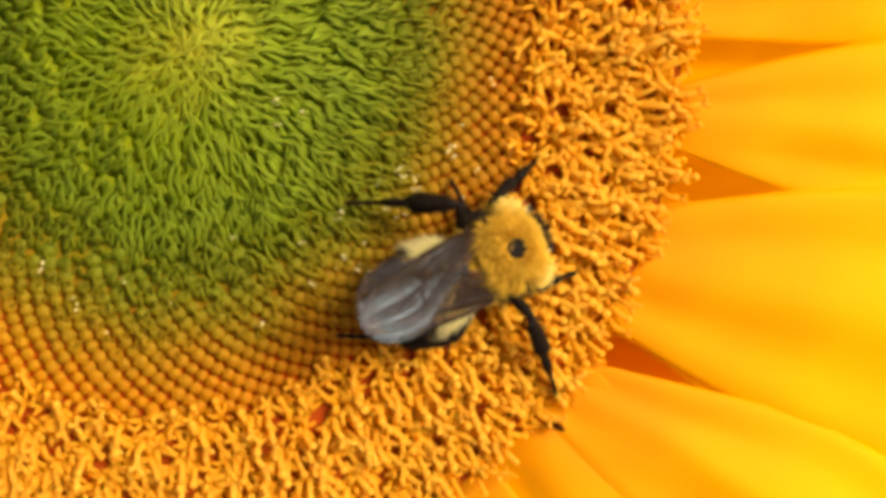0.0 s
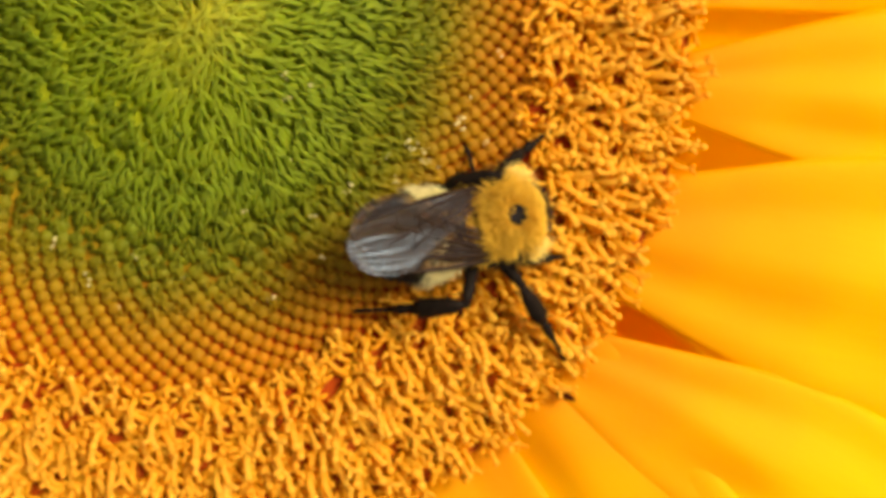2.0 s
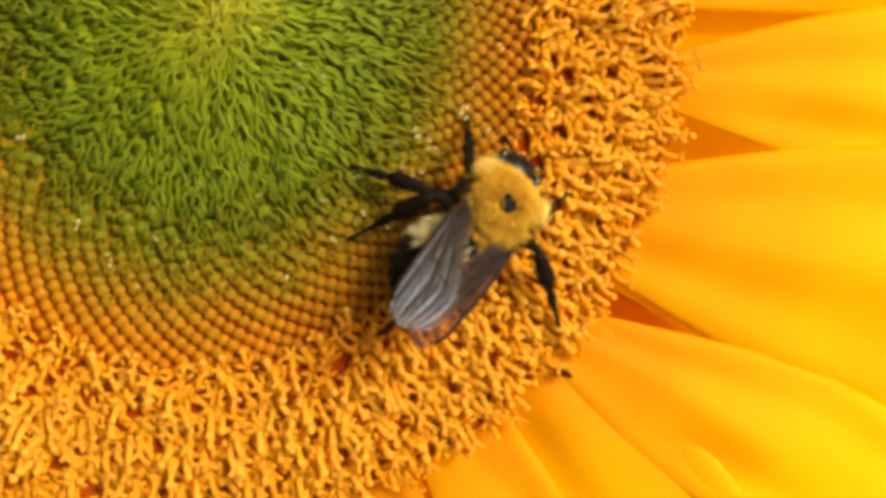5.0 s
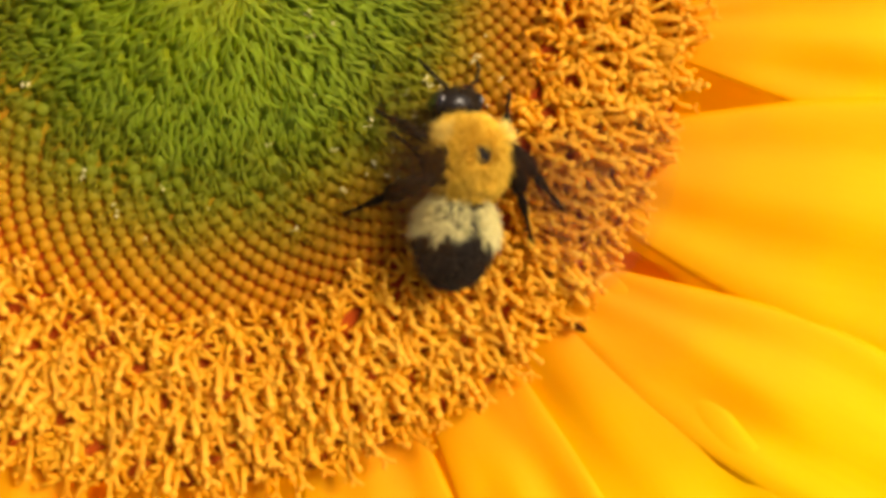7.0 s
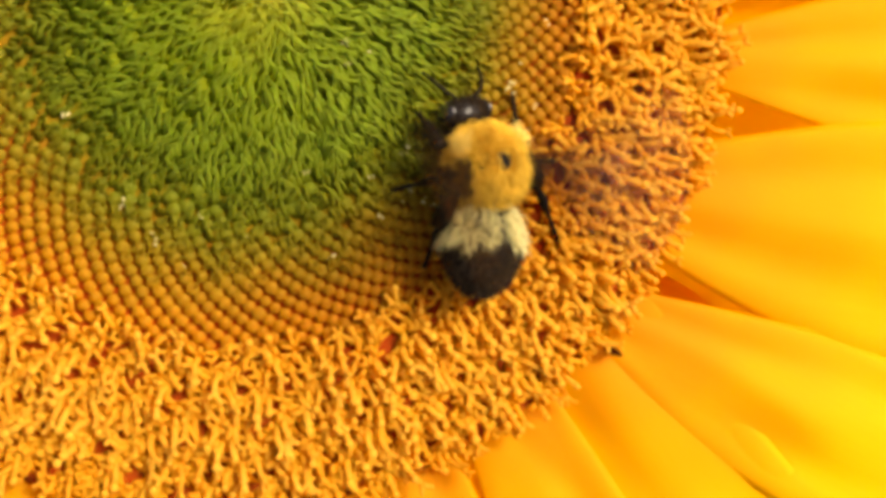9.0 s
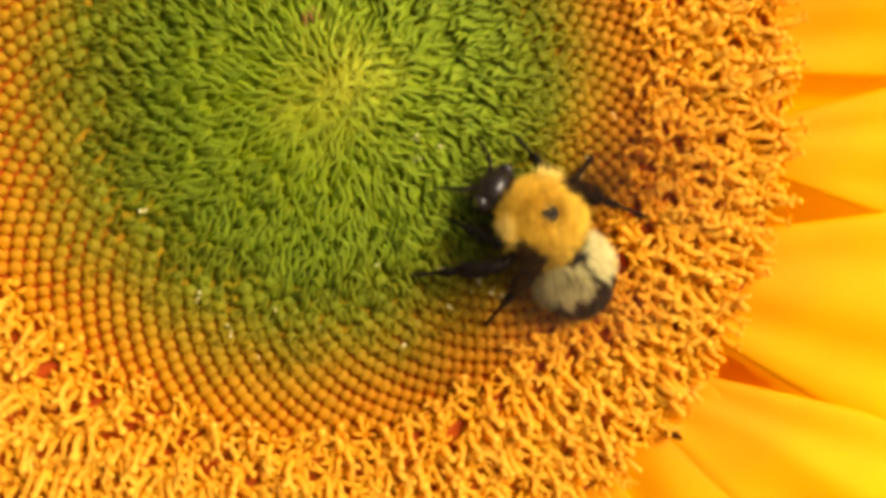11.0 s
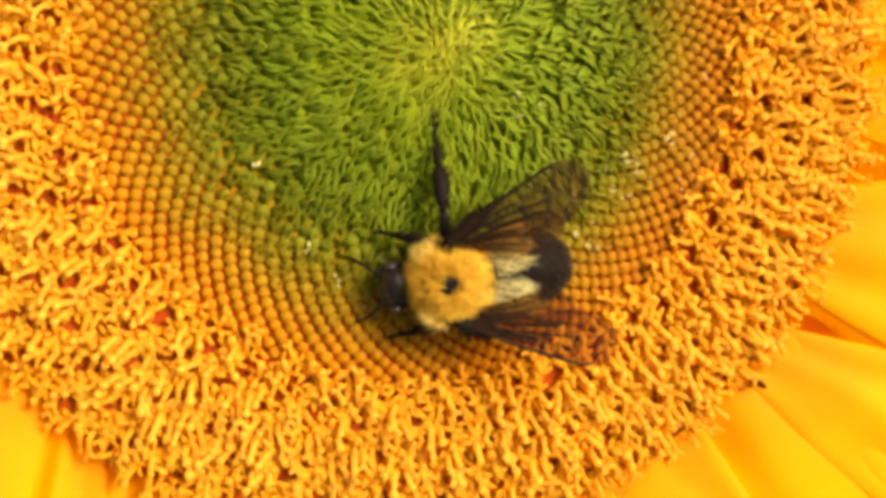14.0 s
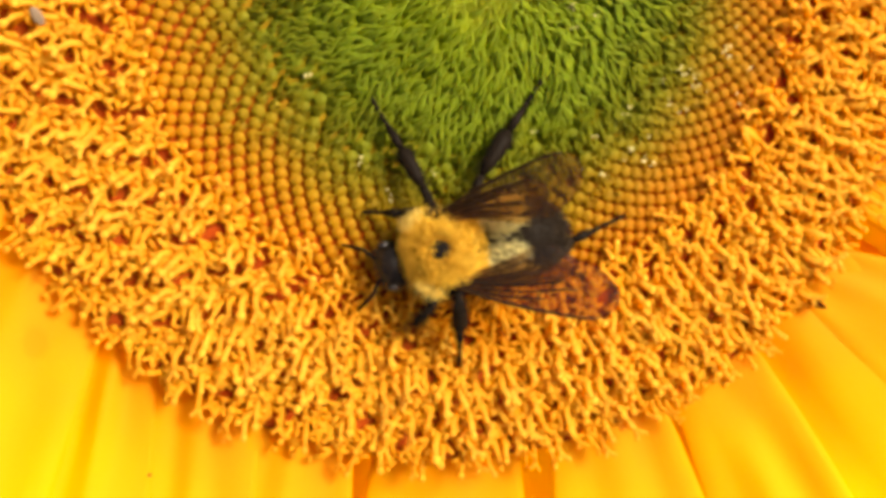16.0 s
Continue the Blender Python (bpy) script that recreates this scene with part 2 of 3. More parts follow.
EYE = plain("compound_eye", (0.02, 0.016, 0.014), 0.18, 3000.0, 0.3, 0.0, 0.7)
WING = wing_material()
VEIN = plain("wing_vein", (0.022, 0.010, 0.004), 0.5, 900.0, 0.3, 0.0, 0.1)
WITHERED = plain("withered_brown", (0.22, 0.10, 0.025), 0.7, 900.0, 0.4, 0.0, 0.2)
DEW = plain("nectar_drop", (0.74, 0.64, 0.28), 0.12, 900.0, 0.05, 0.0, 0.9)


# ---- mesh helpers ----
def mesh_of(name, verts, faces, material, smooth=True):
    me = bpy.data.meshes.new(name)
    me.from_pydata([tuple(v) for v in verts], [], [tuple(f) for f in faces])
    me.materials.append(material)
    if smooth:
        me.polygons.foreach_set("use_smooth", [True] * len(me.polygons))
    me.update()
    return me


def part_mesh(name, me, parent, label="", kind=""):
    ob = new(name, me)
    ob.parent = parent
    return tagged(ob, label=label, kind=kind)


def part(name, geo, material, parent, label="", kind=""):
    """One mesh object under a thing or under a part; geo is (verts, faces)."""
    return part_mesh(name, mesh_of(name, geo[0], geo[1], material), parent, label, kind)


def join(pieces):
    """Many (verts, faces) into one."""
    verts, faces, base = [], [], 0
    for v, f in pieces:
        verts.append(np.asarray(v, float).reshape(-1, 3))
        faces += [tuple(i + base for i in face) for face in f]
        base += len(verts[-1])
    return (np.concatenate(verts), faces)


def grown(pieces):
    """Many (verts, faces) as one connected body: each piece is tied to the first one inside it."""
    verts, faces = join(pieces)
    base = 0
    for v, f in pieces:
        if base:
            faces.append((0, 1, base))
        base += len(v)
    return (verts, faces)


def moved(geo, m):
    v = np.asarray(geo[0], float)
    a = np.array(m)
    return (v @ a[:3, :3].T + a[:3, 3], geo[1])


def mm(geo):
    return (np.asarray(geo[0], float) * MM, geo[1])


def tube(points, radii, sides=6, cap=True):
    """A round tube along points with a radius at each."""
    pts = [Vector(p) for p in points]
    verts, faces = [], []
    side = None
    for n, p in enumerate(pts):
        way = (pts[min(n + 1, len(pts) - 1)] - pts[max(n - 1, 0)]).normalized()
        if side is None:
            side = way.orthogonal().normalized()
        side = (side - way * side.dot(way)).normalized()
        up = way.cross(side)
        for k in range(sides):
            a = 2 * math.pi * k / sides
            verts.append(p + (side * math.cos(a) + up * math.sin(a)) * radii[n])
    for n in range(len(pts) - 1):
        for k in range(sides):
            j = (k + 1) % sides
            faces.append((n * sides + k, n * sides + j, (n + 1) * sides + j, (n + 1) * sides + k))
    if cap:
        faces.append(tuple(range(sides))[::-1])
        faces.append(tuple((len(pts) - 1) * sides + k for k in range(sides)))
    return (np.array([tuple(v) for v in verts]), faces)


def ball(rx, ry, rz, rings=10, sides=16, centre=(0, 0, 0), shape=None):
    """An egg with its poles on x; shape(u, angle) gives a factor on its girth, u from 0 (back) to 1 (front)."""
    verts, faces = [(-rx, 0, 0)], []
    for i in range(1, rings):
        a = math.pi * i / rings
        for k in range(sides):
            b = 2 * math.pi * k / sides
            g = math.sin(a) * (shape(i / rings, b) if shape else 1)
            verts.append((-rx * math.cos(a), ry * g * math.cos(b), rz * g * math.sin(b)))
    verts.append((rx, 0, 0))
    last = len(verts) - 1
    for k in range(sides):
        j = (k + 1) % sides
        faces.append((0, 1 + j, 1 + k))
        faces.append((last, last - sides + k, last - sides + j))
        for i in range(rings - 2):
            a, b = 1 + i * sides, 1 + (i + 1) * sides
            faces.append((a + k, a + j, b + j, b + k))
    return (np.array(verts) + np.array(centre), faces)


# ---- the place round the flower ----
def ground():
    n = 24
    verts, faces = [], []
    for i in range(n + 1):
        for k in range(n + 1):
            x, y = ((i / n - 0.5) * 2) ** 3 * 400, ((k / n - 0.5) * 2) ** 3 * 400
            verts.append((x, y, -0.95 + 0.02 * noise.noise((x, y, 0))))
    for i in range(n):
        for k in range(n):
            a = i * (n + 1) + k
            faces.append((a, a + n + 1, a + n + 2, a + 1))
    ob = new("ground", mesh_of("ground", verts, faces, GROUND))
    tagged(ob, "pale dry sunlit ground far below the flower", "ground", kind="structure")


ground()


# ---- the sunflower ----
GOLDEN = math.pi * (3 - math.sqrt(5))
STEP = 0.525 * MM
INNER, OUTER = 25.3 * MM, 37.3 * MM


def disc_place(r, angle):
    k = r / INNER
    return Vector((r * math.cos(angle) + DISC_SHIFT[0] * MM * k, r * math.sin(angle) + DISC_SHIFT[1] * MM * k, 0))


def disc_height(r):
    """How high the tops of the buds stand."""
    return (0.25 * math.sin(min(r / INNER, 1) * math.pi) - 0.9 * max(0, r / INNER - 1.25)) * MM


def spike(length, lean, thick=0.26, curl=0.0):
    """A narrow green scale that leans towards +x and ends in a fine tip (mm)."""
    pts, radii = [], []
    a, p = math.pi / 2, Vector((0, 0, -0.6))
    for i in range(6):
        u = i / 5
        pts.append(p.copy())
        radii.append(thick * (1.0 if i == 0 else 1.25 * (1 - u) ** 0.9 + 0.04))
        a = math.pi / 2 - lean * min(1, u * 1.6 + 0.15) - curl * u * u
        p = p + Vector((math.cos(a), 0, math.sin(a))) * length / 5
    return tube(pts, radii, 6)


def tuft(seed, length, lean, thick, count):
    """A few scales of one young floret side by side."""
    rnd = random.Random(seed)
    pieces = []
    for k in range(count):
        one = spike(length * rnd.uniform(0.75, 1.15), lean + rnd.uniform(-0.25, 0.25), thick * rnd.uniform(0.8, 1.1), rnd.uniform(-0.3, 0.4))
        side = (k - (count - 1) / 2) * 0.34
        pieces.append(moved(one, Matrix.LocRotScale((rnd.uniform(-0.3, 0.3), side, -0.15 * abs(k - 1)), Euler((0, 0, side * 0.5 + rnd.uniform(-0.3, 0.3))), None)))
    return grown(pieces)


def dome(wide, high, tip):
    """A closed round bud, with a small tip that leans towards +x (mm)."""
    verts, faces, sides = [], [], 10
    rings = [(-0.9, 0.80), (-0.25, 1.0), (0.15, 0.97), (0.44, 0.80), (0.58, 0.54), (0.62, 0.26)]
    for z, g in rings:
        for k in range(sides):
            b = 2 * math.pi * k / sides
            lobes = 1 + 0.13 * math.cos(5 * b) * (1 if z > 0.3 else 0.35)
            verts.append((wide * g * lobes * math.cos(b) + max(0, z) * tip * 0.35, wide * g * lobes * math.sin(b), high * z))
    verts.append((tip * 0.75, 0, high * 0.70 + tip * 0.30))
    for i in range(len(rings) - 1):
        for k in range(sides):
            j = (k + 1) % sides
            faces.append((i * sides + k, i * sides + j, (i + 1) * sides + j, (i + 1) * sides + k))
    top = (len(rings) - 1) * sides
    for k in range(sides):
        faces.append((top + k, top + (k + 1) % sides, len(verts) - 1))
    return (np.array(verts), faces)


def open_floret(seed):
    """An open floret: a tube with curled lobes, a leaning pollen column and a round or forked end, leaning towards +x (mm)."""
    rnd = random.Random(seed)
    lean, turn = rnd.uniform(0.3, 1.15), rnd.uniform(-0.9, 0.9)
    long = rnd.uniform(1.2, 2.1)
    foot = Vector((0, 0, 0.1))
    top = foot + Vector((math.sin(lean) * math.cos(turn), math.sin(lean) * math.sin(turn), math.cos(lean))) * long
    bow = Vector((rnd.uniform(-0.15, 0.15), rnd.uniform(-0.25, 0.25), 0.12))
    mid = foot.lerp(top, 0.5) + bow
    pieces = [tube([(0, 0, -1.2), foot, mid, top], [0.30, 0.31, 0.22, 0.20], 7)]
    for k in range(4):
        b = 2 * math.pi * k / 4 + rnd.uniform(-0.6, 0.6)
        out = Vector((math.cos(b), math.sin(b), 0))
        start = Vector((0, 0, 0.2)) + out * 0.2
        end = start + out * rnd.uniform(0.6, 1.15) + Vector((0, 0, rnd.uniform(0.0, 0.6)))
        pieces.append(tube([start, (start + end) / 2 + Vector((0, 0, 0.15)), end], [0.22, 0.19, 0.12], 6))
    way = (top - mid).normalized()
    across = Vector((-math.sin(turn), math.cos(turn), 0))
    across.rotate(Matrix.Rotation(rnd.uniform(-0.8, 0.8), 3, "Z"))
    if rnd.random() < 0.4:
        for s in (-1, 1):
            size = rnd.uniform(0.7, 1.15)
            p1 = top + way * 0.22 * size + across * s * 0.16 * size
            p2 = top + way * 0.42 * size + across * s * 0.36 * size
            pieces.append(tube([top - way * 0.1, p1, p2], [0.20, 0.18, 0.15], 6))
            pieces.append(ball(0.20, 0.20, 0.20, 4, 6, tuple(p2)))
    else:
        big = rnd.uniform(0.25, 0.33)
        pieces.append(ball(big, big, big * 1.05, 6, 8, tuple(top + way * 0.1)))
    return grown(pieces)


def sunflower():
    flower = new("sunflower")
    tagged(flower, "large yellow sunflower head with green middle and golden open florets", "flower")
    # the fleshy receptacle, cut as a shallow bowl under the florets
    verts, faces, rings, sides = [], [], 44, 96
    for i in range(rings + 1):
        r = OUTER * 1.0 * i / rings
        for k in range(sides):
            p = disc_place(r, 2 * math.pi * k / sides)
            verts.append((p.x, p.y, disc_height(r) - (0.45 - 0.13 * min(1, max(0, r / INNER - 0.6) * 3) - 0.10 * min(1, max(0, r / INNER - 1) * 8)) * MM))
    for k in range(sides):
        p = disc_place(OUTER * 0.9, 2 * math.pi * k / sides)
        verts.append((p.x, p.y, -8 * MM))
    for i in range(rings + 1):
        for k in range(sides):
            j = (k + 1) % sides
            faces.append((i * sides + k, i * sides + j, (i + 1) * sides + j, (i + 1) * sides + k))
    faces.append(tuple((rings + 1) * sides + k for k in range(sides))[::-1])
    part("receptacle", (verts, faces), RECEPTACLE, flower, "red-brown fleshy disc under the florets")
    part("stem", tube([(-0.002, -0.001, -0.007), (0.002, 0.0, -0.05), (0.01, 0.004, -0.4), (0.02, 0.01, -0.96)], [0.012, 0.009, 0.010, 0.013], 14), STEM_GREEN, flower, "thick green hairy stem")

    shapes = {}
    scale_geos = [tuft(s, 3.0, 1.1, 0.31, 4) for s in range(5)]
    mid_geos = [tuft(s + 9, 2.6, 0.9, 0.38, 3) for s in range(5)]
    tip_geos = [tuft(s + 20, 2.1 + 0.12 * (s % 3), 0.95, 0.29, 3) for s in range(8)]
    late_geos = [grown([dome(0.60, 0.46, 0.4), moved(tuft(s + 40, 1.7 + 0.14 * s, 0.95, 0.25, 1 + s % 2), Matrix.Translation((0.12, 0, 0.16)))]) for s in range(6)]
    round_geos = [dome(0.62, 0.56, 0.35), dome(0.64, 0.54, 0.5), dome(0.60, 0.60, 0.25), dome(0.63, 0.55, 0.6)]
    open_geos = [open_floret(s) for s in range(24)]
    rnd = random.Random(4)
    near = Vector((6 * MM, -19 * MM, 0))
    total = int((OUTER / STEP) ** 2)
    buds, opened = [], []
    for n in range(1, total):
        r = STEP * math.sqrt(n)
        angle = -n * GOLDEN
        edge = INNER * (1 + 0.025 * noise.noise((3 * math.cos(angle), 3 * math.sin(angle), 2.0)))
        p = disc_place(r, angle)
        p.z = disc_height(r)
        inward = math.atan2(-p.y, -p.x)
        u = r / edge
        mixed = u + rnd.uniform(-0.08, 0.08) + 0.4 * p.x
        size = rnd.uniform(0.9, 1.1)
        if u < 1.0:
            size *= 0.88
            if mixed < 0.36:
                geo, turn = rnd.choice(scale_geos), rnd.uniform(-0.35, 0.35)
                p.z -= 0.3 * MM
            elif mixed < 0.56:
                geo, turn = rnd.choice(mid_geos), rnd.uniform(-0.5, 0.5)
            elif mixed < 0.64:
                geo, turn = rnd.choice(tip_geos), rnd.uniform(-0.4, 0.4)
            elif mixed < 0.80:
                geo, turn = rnd.choice(late_geos), rnd.uniform(-0.4, 0.4)
            else:
                geo, turn = rnd.choice(round_geos), rnd.uniform(-0.6, 0.6)
                size *= 0.92
            m = Matrix.LocRotScale(p, Euler((rnd.uniform(-0.16, 0.16), rnd.uniform(-0.16, 0.16), inward + turn)), Vector((1, 1, rnd.uniform(0.9, 1.1))) * size * MM)
            buds.append(((p - near).length, geo, m))
        else:
            if n % 3 == 0 and u > 1.02:
                continue
            geo, turn = rnd.choice(open_geos), rnd.uniform(-0.35, 0.35)
            size *= 0.95 + 0.17 * min(1, (u - 1) * 6) - 0.25 * max(0, (r / OUTER - 0.94) / 0.06)
            if u < 1.09 and rnd.random() < 0.5:
                turn += math.pi
            tilt = 0.2 + 0.4 * (r - INNER) / (OUTER - INNER)
            m = Matrix.LocRotScale(p, Euler((0, tilt, inward + math.pi + turn)), Vector((1, 1, rnd.uniform(0.85, 1.2))) * size * MM)
            opened.append(((p - near).length, geo, m))
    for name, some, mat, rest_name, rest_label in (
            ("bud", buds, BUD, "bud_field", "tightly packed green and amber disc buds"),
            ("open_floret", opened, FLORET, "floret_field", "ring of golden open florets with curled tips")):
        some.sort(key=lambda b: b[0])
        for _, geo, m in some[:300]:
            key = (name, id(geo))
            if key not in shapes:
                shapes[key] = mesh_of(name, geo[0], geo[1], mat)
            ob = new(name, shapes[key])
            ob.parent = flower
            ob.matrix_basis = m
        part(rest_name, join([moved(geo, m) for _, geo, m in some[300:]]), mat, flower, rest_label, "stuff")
    petals(flower)
    tip = part("bract_tip", mm(moved(ball(0.8, 0.36, 0.14, 8, 10, (0, 0, 0), lambda u, b: 1.3 - 0.9 * u), pose(0, 0, 0, 0, -12, 0))), DRIED, flower, "small dark dried bract tip at the rim of the florets")
    tip.matrix_basis = pose(25.2 * MM, -26.4 * MM, 0.6 * MM, 0, 0, -28)
    return flower


def petal_shape(length, width, seed, base, folds=2.0, cup=-0.045, droop=0.05, bend=0.0):
    """A long pointed ray petal from its claw at 0 along +x, with lengthwise folds."""
    rnd = random.Random(seed)
    nu, nv = 44, 22
    ph = rnd.uniform(-0.5, 0.5)
    verts, faces = [], []
    for i in range(nu + 1):
        u = i / nu
        w = width * (base + (1 - base) * math.sin(min(1, u / 0.5) * math.pi / 2)) if u < 0.5 else width * max(0.02, math.cos((u - 0.5) / 0.5 * math.pi / 2)) ** 0.8
        for k in range(nv + 1):
            v = k / nv * 2 - 1
            x = length * u
            y = v * w / 2 + bend * length * u * u + 0.35 * MM * noise.noise((u * 4, v, seed * 3.1))
            fold = math.cos(v * math.pi * folds + ph) * 0.030 * w * (0.5 + 0.5 * min(1, u * 3)) * (1 - 0.5 * u) * (1 - abs(v) ** 3)
            z = cup * w * v * v + fold - droop * length * u * u + 0.02 * length * math.sin(u * 3 + ph)
            z += 0.5 * MM * noise.noise((u * 5 + seed, v * 2, 0.7))
            verts.append((x, y, z))
    for i in range(nu):
        for k in range(nv):
            a = i * (nv + 1) + k
            faces.append((a, a + nv + 1, a + nv + 2, a + 1))
    return (verts, faces)


# front petals: claw (mm), direction, width, length, share of the width at the claw, height, tilt up, lean about the long axis
FRONT = [
    (30.5, 5.6, 6, 14.0, 62, 0.62, -2.9, 3, 0), (30.0, -4.0, -3, 16.0, 64, 0.14, -2.2, 3, 0), (27.0, -14.4, -12, 22.0, 64, 0.30, -1.0, 2.6, 1),
    (25.4, -24.1, -27.5, 14.5, 50, 0.34, -0.8, 2.6, 0), (21.5, -24.6, -52, 15.0, 60, 0.95, -1.9, 1.2, 9), (15.9, -28.4, -63, 13.0, 62, 0.50, -2.8, 0.5, 6),
    (8.5, -32.5, -77.5, 17.0, 60, 0.46, -1.6, -3.0, -3), (-3.5, -34.0, -94, 17.0, 58, 0.58, -2.0, -3.0, 3), (-14.5, -32.5, -101, 13.0, 60, 0.58, -1.6, 5, -2),
    (-22.0, -30.5, -98, 11.5, 60, 0.66, -2.2, 8, 3), (-28.5, -26.5, -100, 10.5, 60, 0.52, -2.6, 11, -2), (-34.0, -21.5, -114, 18.0, 64, 0.62, -1.9, 14, 2)]
RADIAL = [(-158, 20), (-176, 20), (166, 18), (151, 18), (136, 17), (121, 18), (106, 17), (92, 17), (78, 17), (64, 17), (50, 17), (36, 17), (22, 16)]


def add_petal(flower, n, x, y, way, w, length, base, z, up, lean, droop, bend=0.0):
    me = mesh_of("petal", *petal_shape(length * MM, w * MM, n + 1, base, droop=droop, bend=bend), PETAL)
    ob = part_mesh("petal", me, flower)
    ob.matrix_basis = pose(x * MM, y * MM, z * MM, 0, 0, way) @ pose(0, 0, 0, lean, -up, 0)
    thick = ob.modifiers.new("thickness", "SOLIDIFY")
    thick.thickness = 0.22 * MM


def petals(flower):
    for n, (x, y, way, w, length, base, z, up, lean) in enumerate(FRONT):
        add_petal(flower, n, x, y, way, w, length, base, z, up, lean, 0.03)
    for n, (angle, w) in enumerate(RADIAL):
        p = disc_place(33.0 * MM, radians(angle)) / MM
        add_petal(flower, n + 20, p.x, p.y, angle, w, 62, 0.38, -1.4 - 0.7 * (n % 2), 16 if n < 3 else 4, 3 - 6 * (n % 2), 0.03)
    add_petal(flower, 90, 22.0, -22.0, -45, 17.0, 27, 0.5, -7.2, 1, 0, 0.03)
    for n in range(22):
        angle = n * 360 / 22 + 4 * math.sin(n * 2.3) + 3
        if abs(angle - 319) < 9:
            continue
        p = disc_place(31.0 * MM, radians(angle)) / MM
        add_petal(flower, n + 50, p.x, p.y, angle, 21, 58, 0.5, -7.0 - 0.4 * (n % 3), 1, 0, 0.03)


sunflower()


def nectar_drops():
    """Small clear beads on the young buds that glint in the light."""
    rnd = random.Random(21)
    spots = [(-8.3, -18.1), (-8.5, -17.4), (20.0, -2.2), (2.6, -13.2), (23.4, -3.4), (-10.4, -15.2), (4.1, -19.3), (-6.6, -19.7), (-5.1, -16.2),
             (-14.3, -8.8), (15.0, -8.8), (17.5, -6.2), (18.3, -10.3), (11.5, -13.6), (15.8, -9.6), (13.9, -11.2), (17.9, -5.2), (9.6, -14.8), (6.9, -4.6), (5.4, -3.6), (19.2, -8.4), (12.4, -9.1), (-2.2, -17.4),
             (17.4, -7.0), (15.2, -9.6), (9.6, -11.6), (7.9, -16.4), (10.1, -14.5), (14.2, -8.4), (7.1, -13.1), (11.5, -15.4), (12.8, -10.9), (5.4, -9.6), (-10.9, -15.1), (11.0, -14.9), (14.9, -9.2), (18.2, -10.9), (13.5, -8.3), (5.4, -5.0), (9.5, -11.4)]
    for x, y in spots:
        pieces = []
        for k in range(rnd.randint(1, 4)):
            at = (rnd.uniform(-0.35, 0.35), rnd.uniform(-0.35, 0.35), rnd.uniform(-0.1, 0.1))
            size = rnd.uniform(0.05, 0.115)
            pieces.append(ball(size, size * rnd.uniform(0.7, 1.1), size * 0.8, 6, 8, at))
        ob = new("nectar_drop", mesh_of("nectar_drop", *mm(join(pieces)), DEW))
        ob.matrix_basis = pose(x * MM, y * MM, 0.75 * MM + disc_height(math.hypot(x, y) * MM))
        tagged(ob, "tiny clear glinting nectar beads on a bud", "nectar drop", "nectar drops on the disc")


nectar_drops()


def small_finds():
    husk = new("withered_husk", mesh_of("withered_husk", *mm(ball(0.75, 0.32, 0.14, 8, 10, (0, 0, 0), lambda u, b: 1 + 0.25 * math.cos(2 * b))), HUSK))
    husk.matrix_basis = pose(-33.4 * MM, -5.0 * MM, 2.0 * MM, 0, 20, -60)
    tagged(husk, "small grey withered husk caught on the open florets", "husk")
    blades = [moved(spike(2.0, 1.1, 0.24), Matrix.LocRotScale((0, 0.34 * k, 0.1 * k), Euler((0, 0, 0.2 * k)), None)) for k in (-1, 0, 1)]
    scrap = new("withered_scales", mesh_of("withered_scales", *mm(join(blades)), WITHERED))
    scrap.matrix_basis = pose(-2.6 * MM, 5.6 * MM, 0.3 * MM, 0, 0, -65)
    tagged(scrap, "three brown withered scales near the green middle", "withered scales")
    fluff = new("white_fleck", mesh_of("white_fleck", *mm(join([ball(0.32, 0.22, 0.16, 8, 10), ball(0.2, 0.2, 0.14, 6, 8, (0.3, 0.12, 0.02))])), DEW))
    fluff.matrix_basis = pose(-2.7 * MM, 6.8 * MM, 0.95 * MM, 0, 0, 10)
    tagged(fluff, "small white fleck lying on the green scales", "fleck")
    speck = new("dark_speck", mesh_of("dark_speck", *mm(ball(0.16, 0.12, 0.10, 6, 8)), SHELL))
    speck.matrix_basis = pose(-26.3 * MM, -38.4 * MM, 1.5 * MM, 0, 0, 30)
    tagged(speck, "tiny dark speck of dirt on a petal", "speck")


small_finds()


# ---- the bumblebee: x ahead, y to its left, z up, from the middle of its thorax ----
def fur(points, normals, length, thick, seed, lay=(0, 0, 0), spread=0.35):
    """Thin tapered hairs on a surface."""
    rnd = random.Random(seed)
    verts, faces = [], []
    for p, nrm in zip(points, normals):
        p, nrm = Vector(p), Vector(nrm)
        clump = noise.noise_vector(p * 1.1) * 0.75 + noise.noise_vector(p * 2.7) * 0.3
        way = (nrm + clump + Vector(lay) + Vector((rnd.gauss(0, 1), rnd.gauss(0, 1), rnd.gauss(0, 1))) * spread).normalized()
        side = way.orthogonal().normalized()
        side.rotate(Matrix.Rotation(rnd.uniform(0, 6.28), 3, way))
        up = way.cross(side)
        far = length * rnd.uniform(0.6, 1.25)
        base = len(verts)
        droop = Vector(lay) * far * 0.35
        for k in range(3):
            a = 2 * math.pi * k / 3
            verts.append(p - nrm * 0.1 + (side * math.cos(a) + up * math.sin(a)) * thick)
        for k in range(3):
            a = 2 * math.pi * k / 3
            verts.append(p + way * far * 0.6 + (side * math.cos(a) + up * math.sin(a)) * thick * 0.7)
        verts.append(p + way * far + droop)
        for k in range(3):
            j = (k + 1) % 3
            faces.append((base + k, base + j, base + 3 + j, base + 3 + k))
            faces.append((base + 3 + k, base + 3 + j, base + 6))
    return (np.array([tuple(v) for v in verts]), faces)


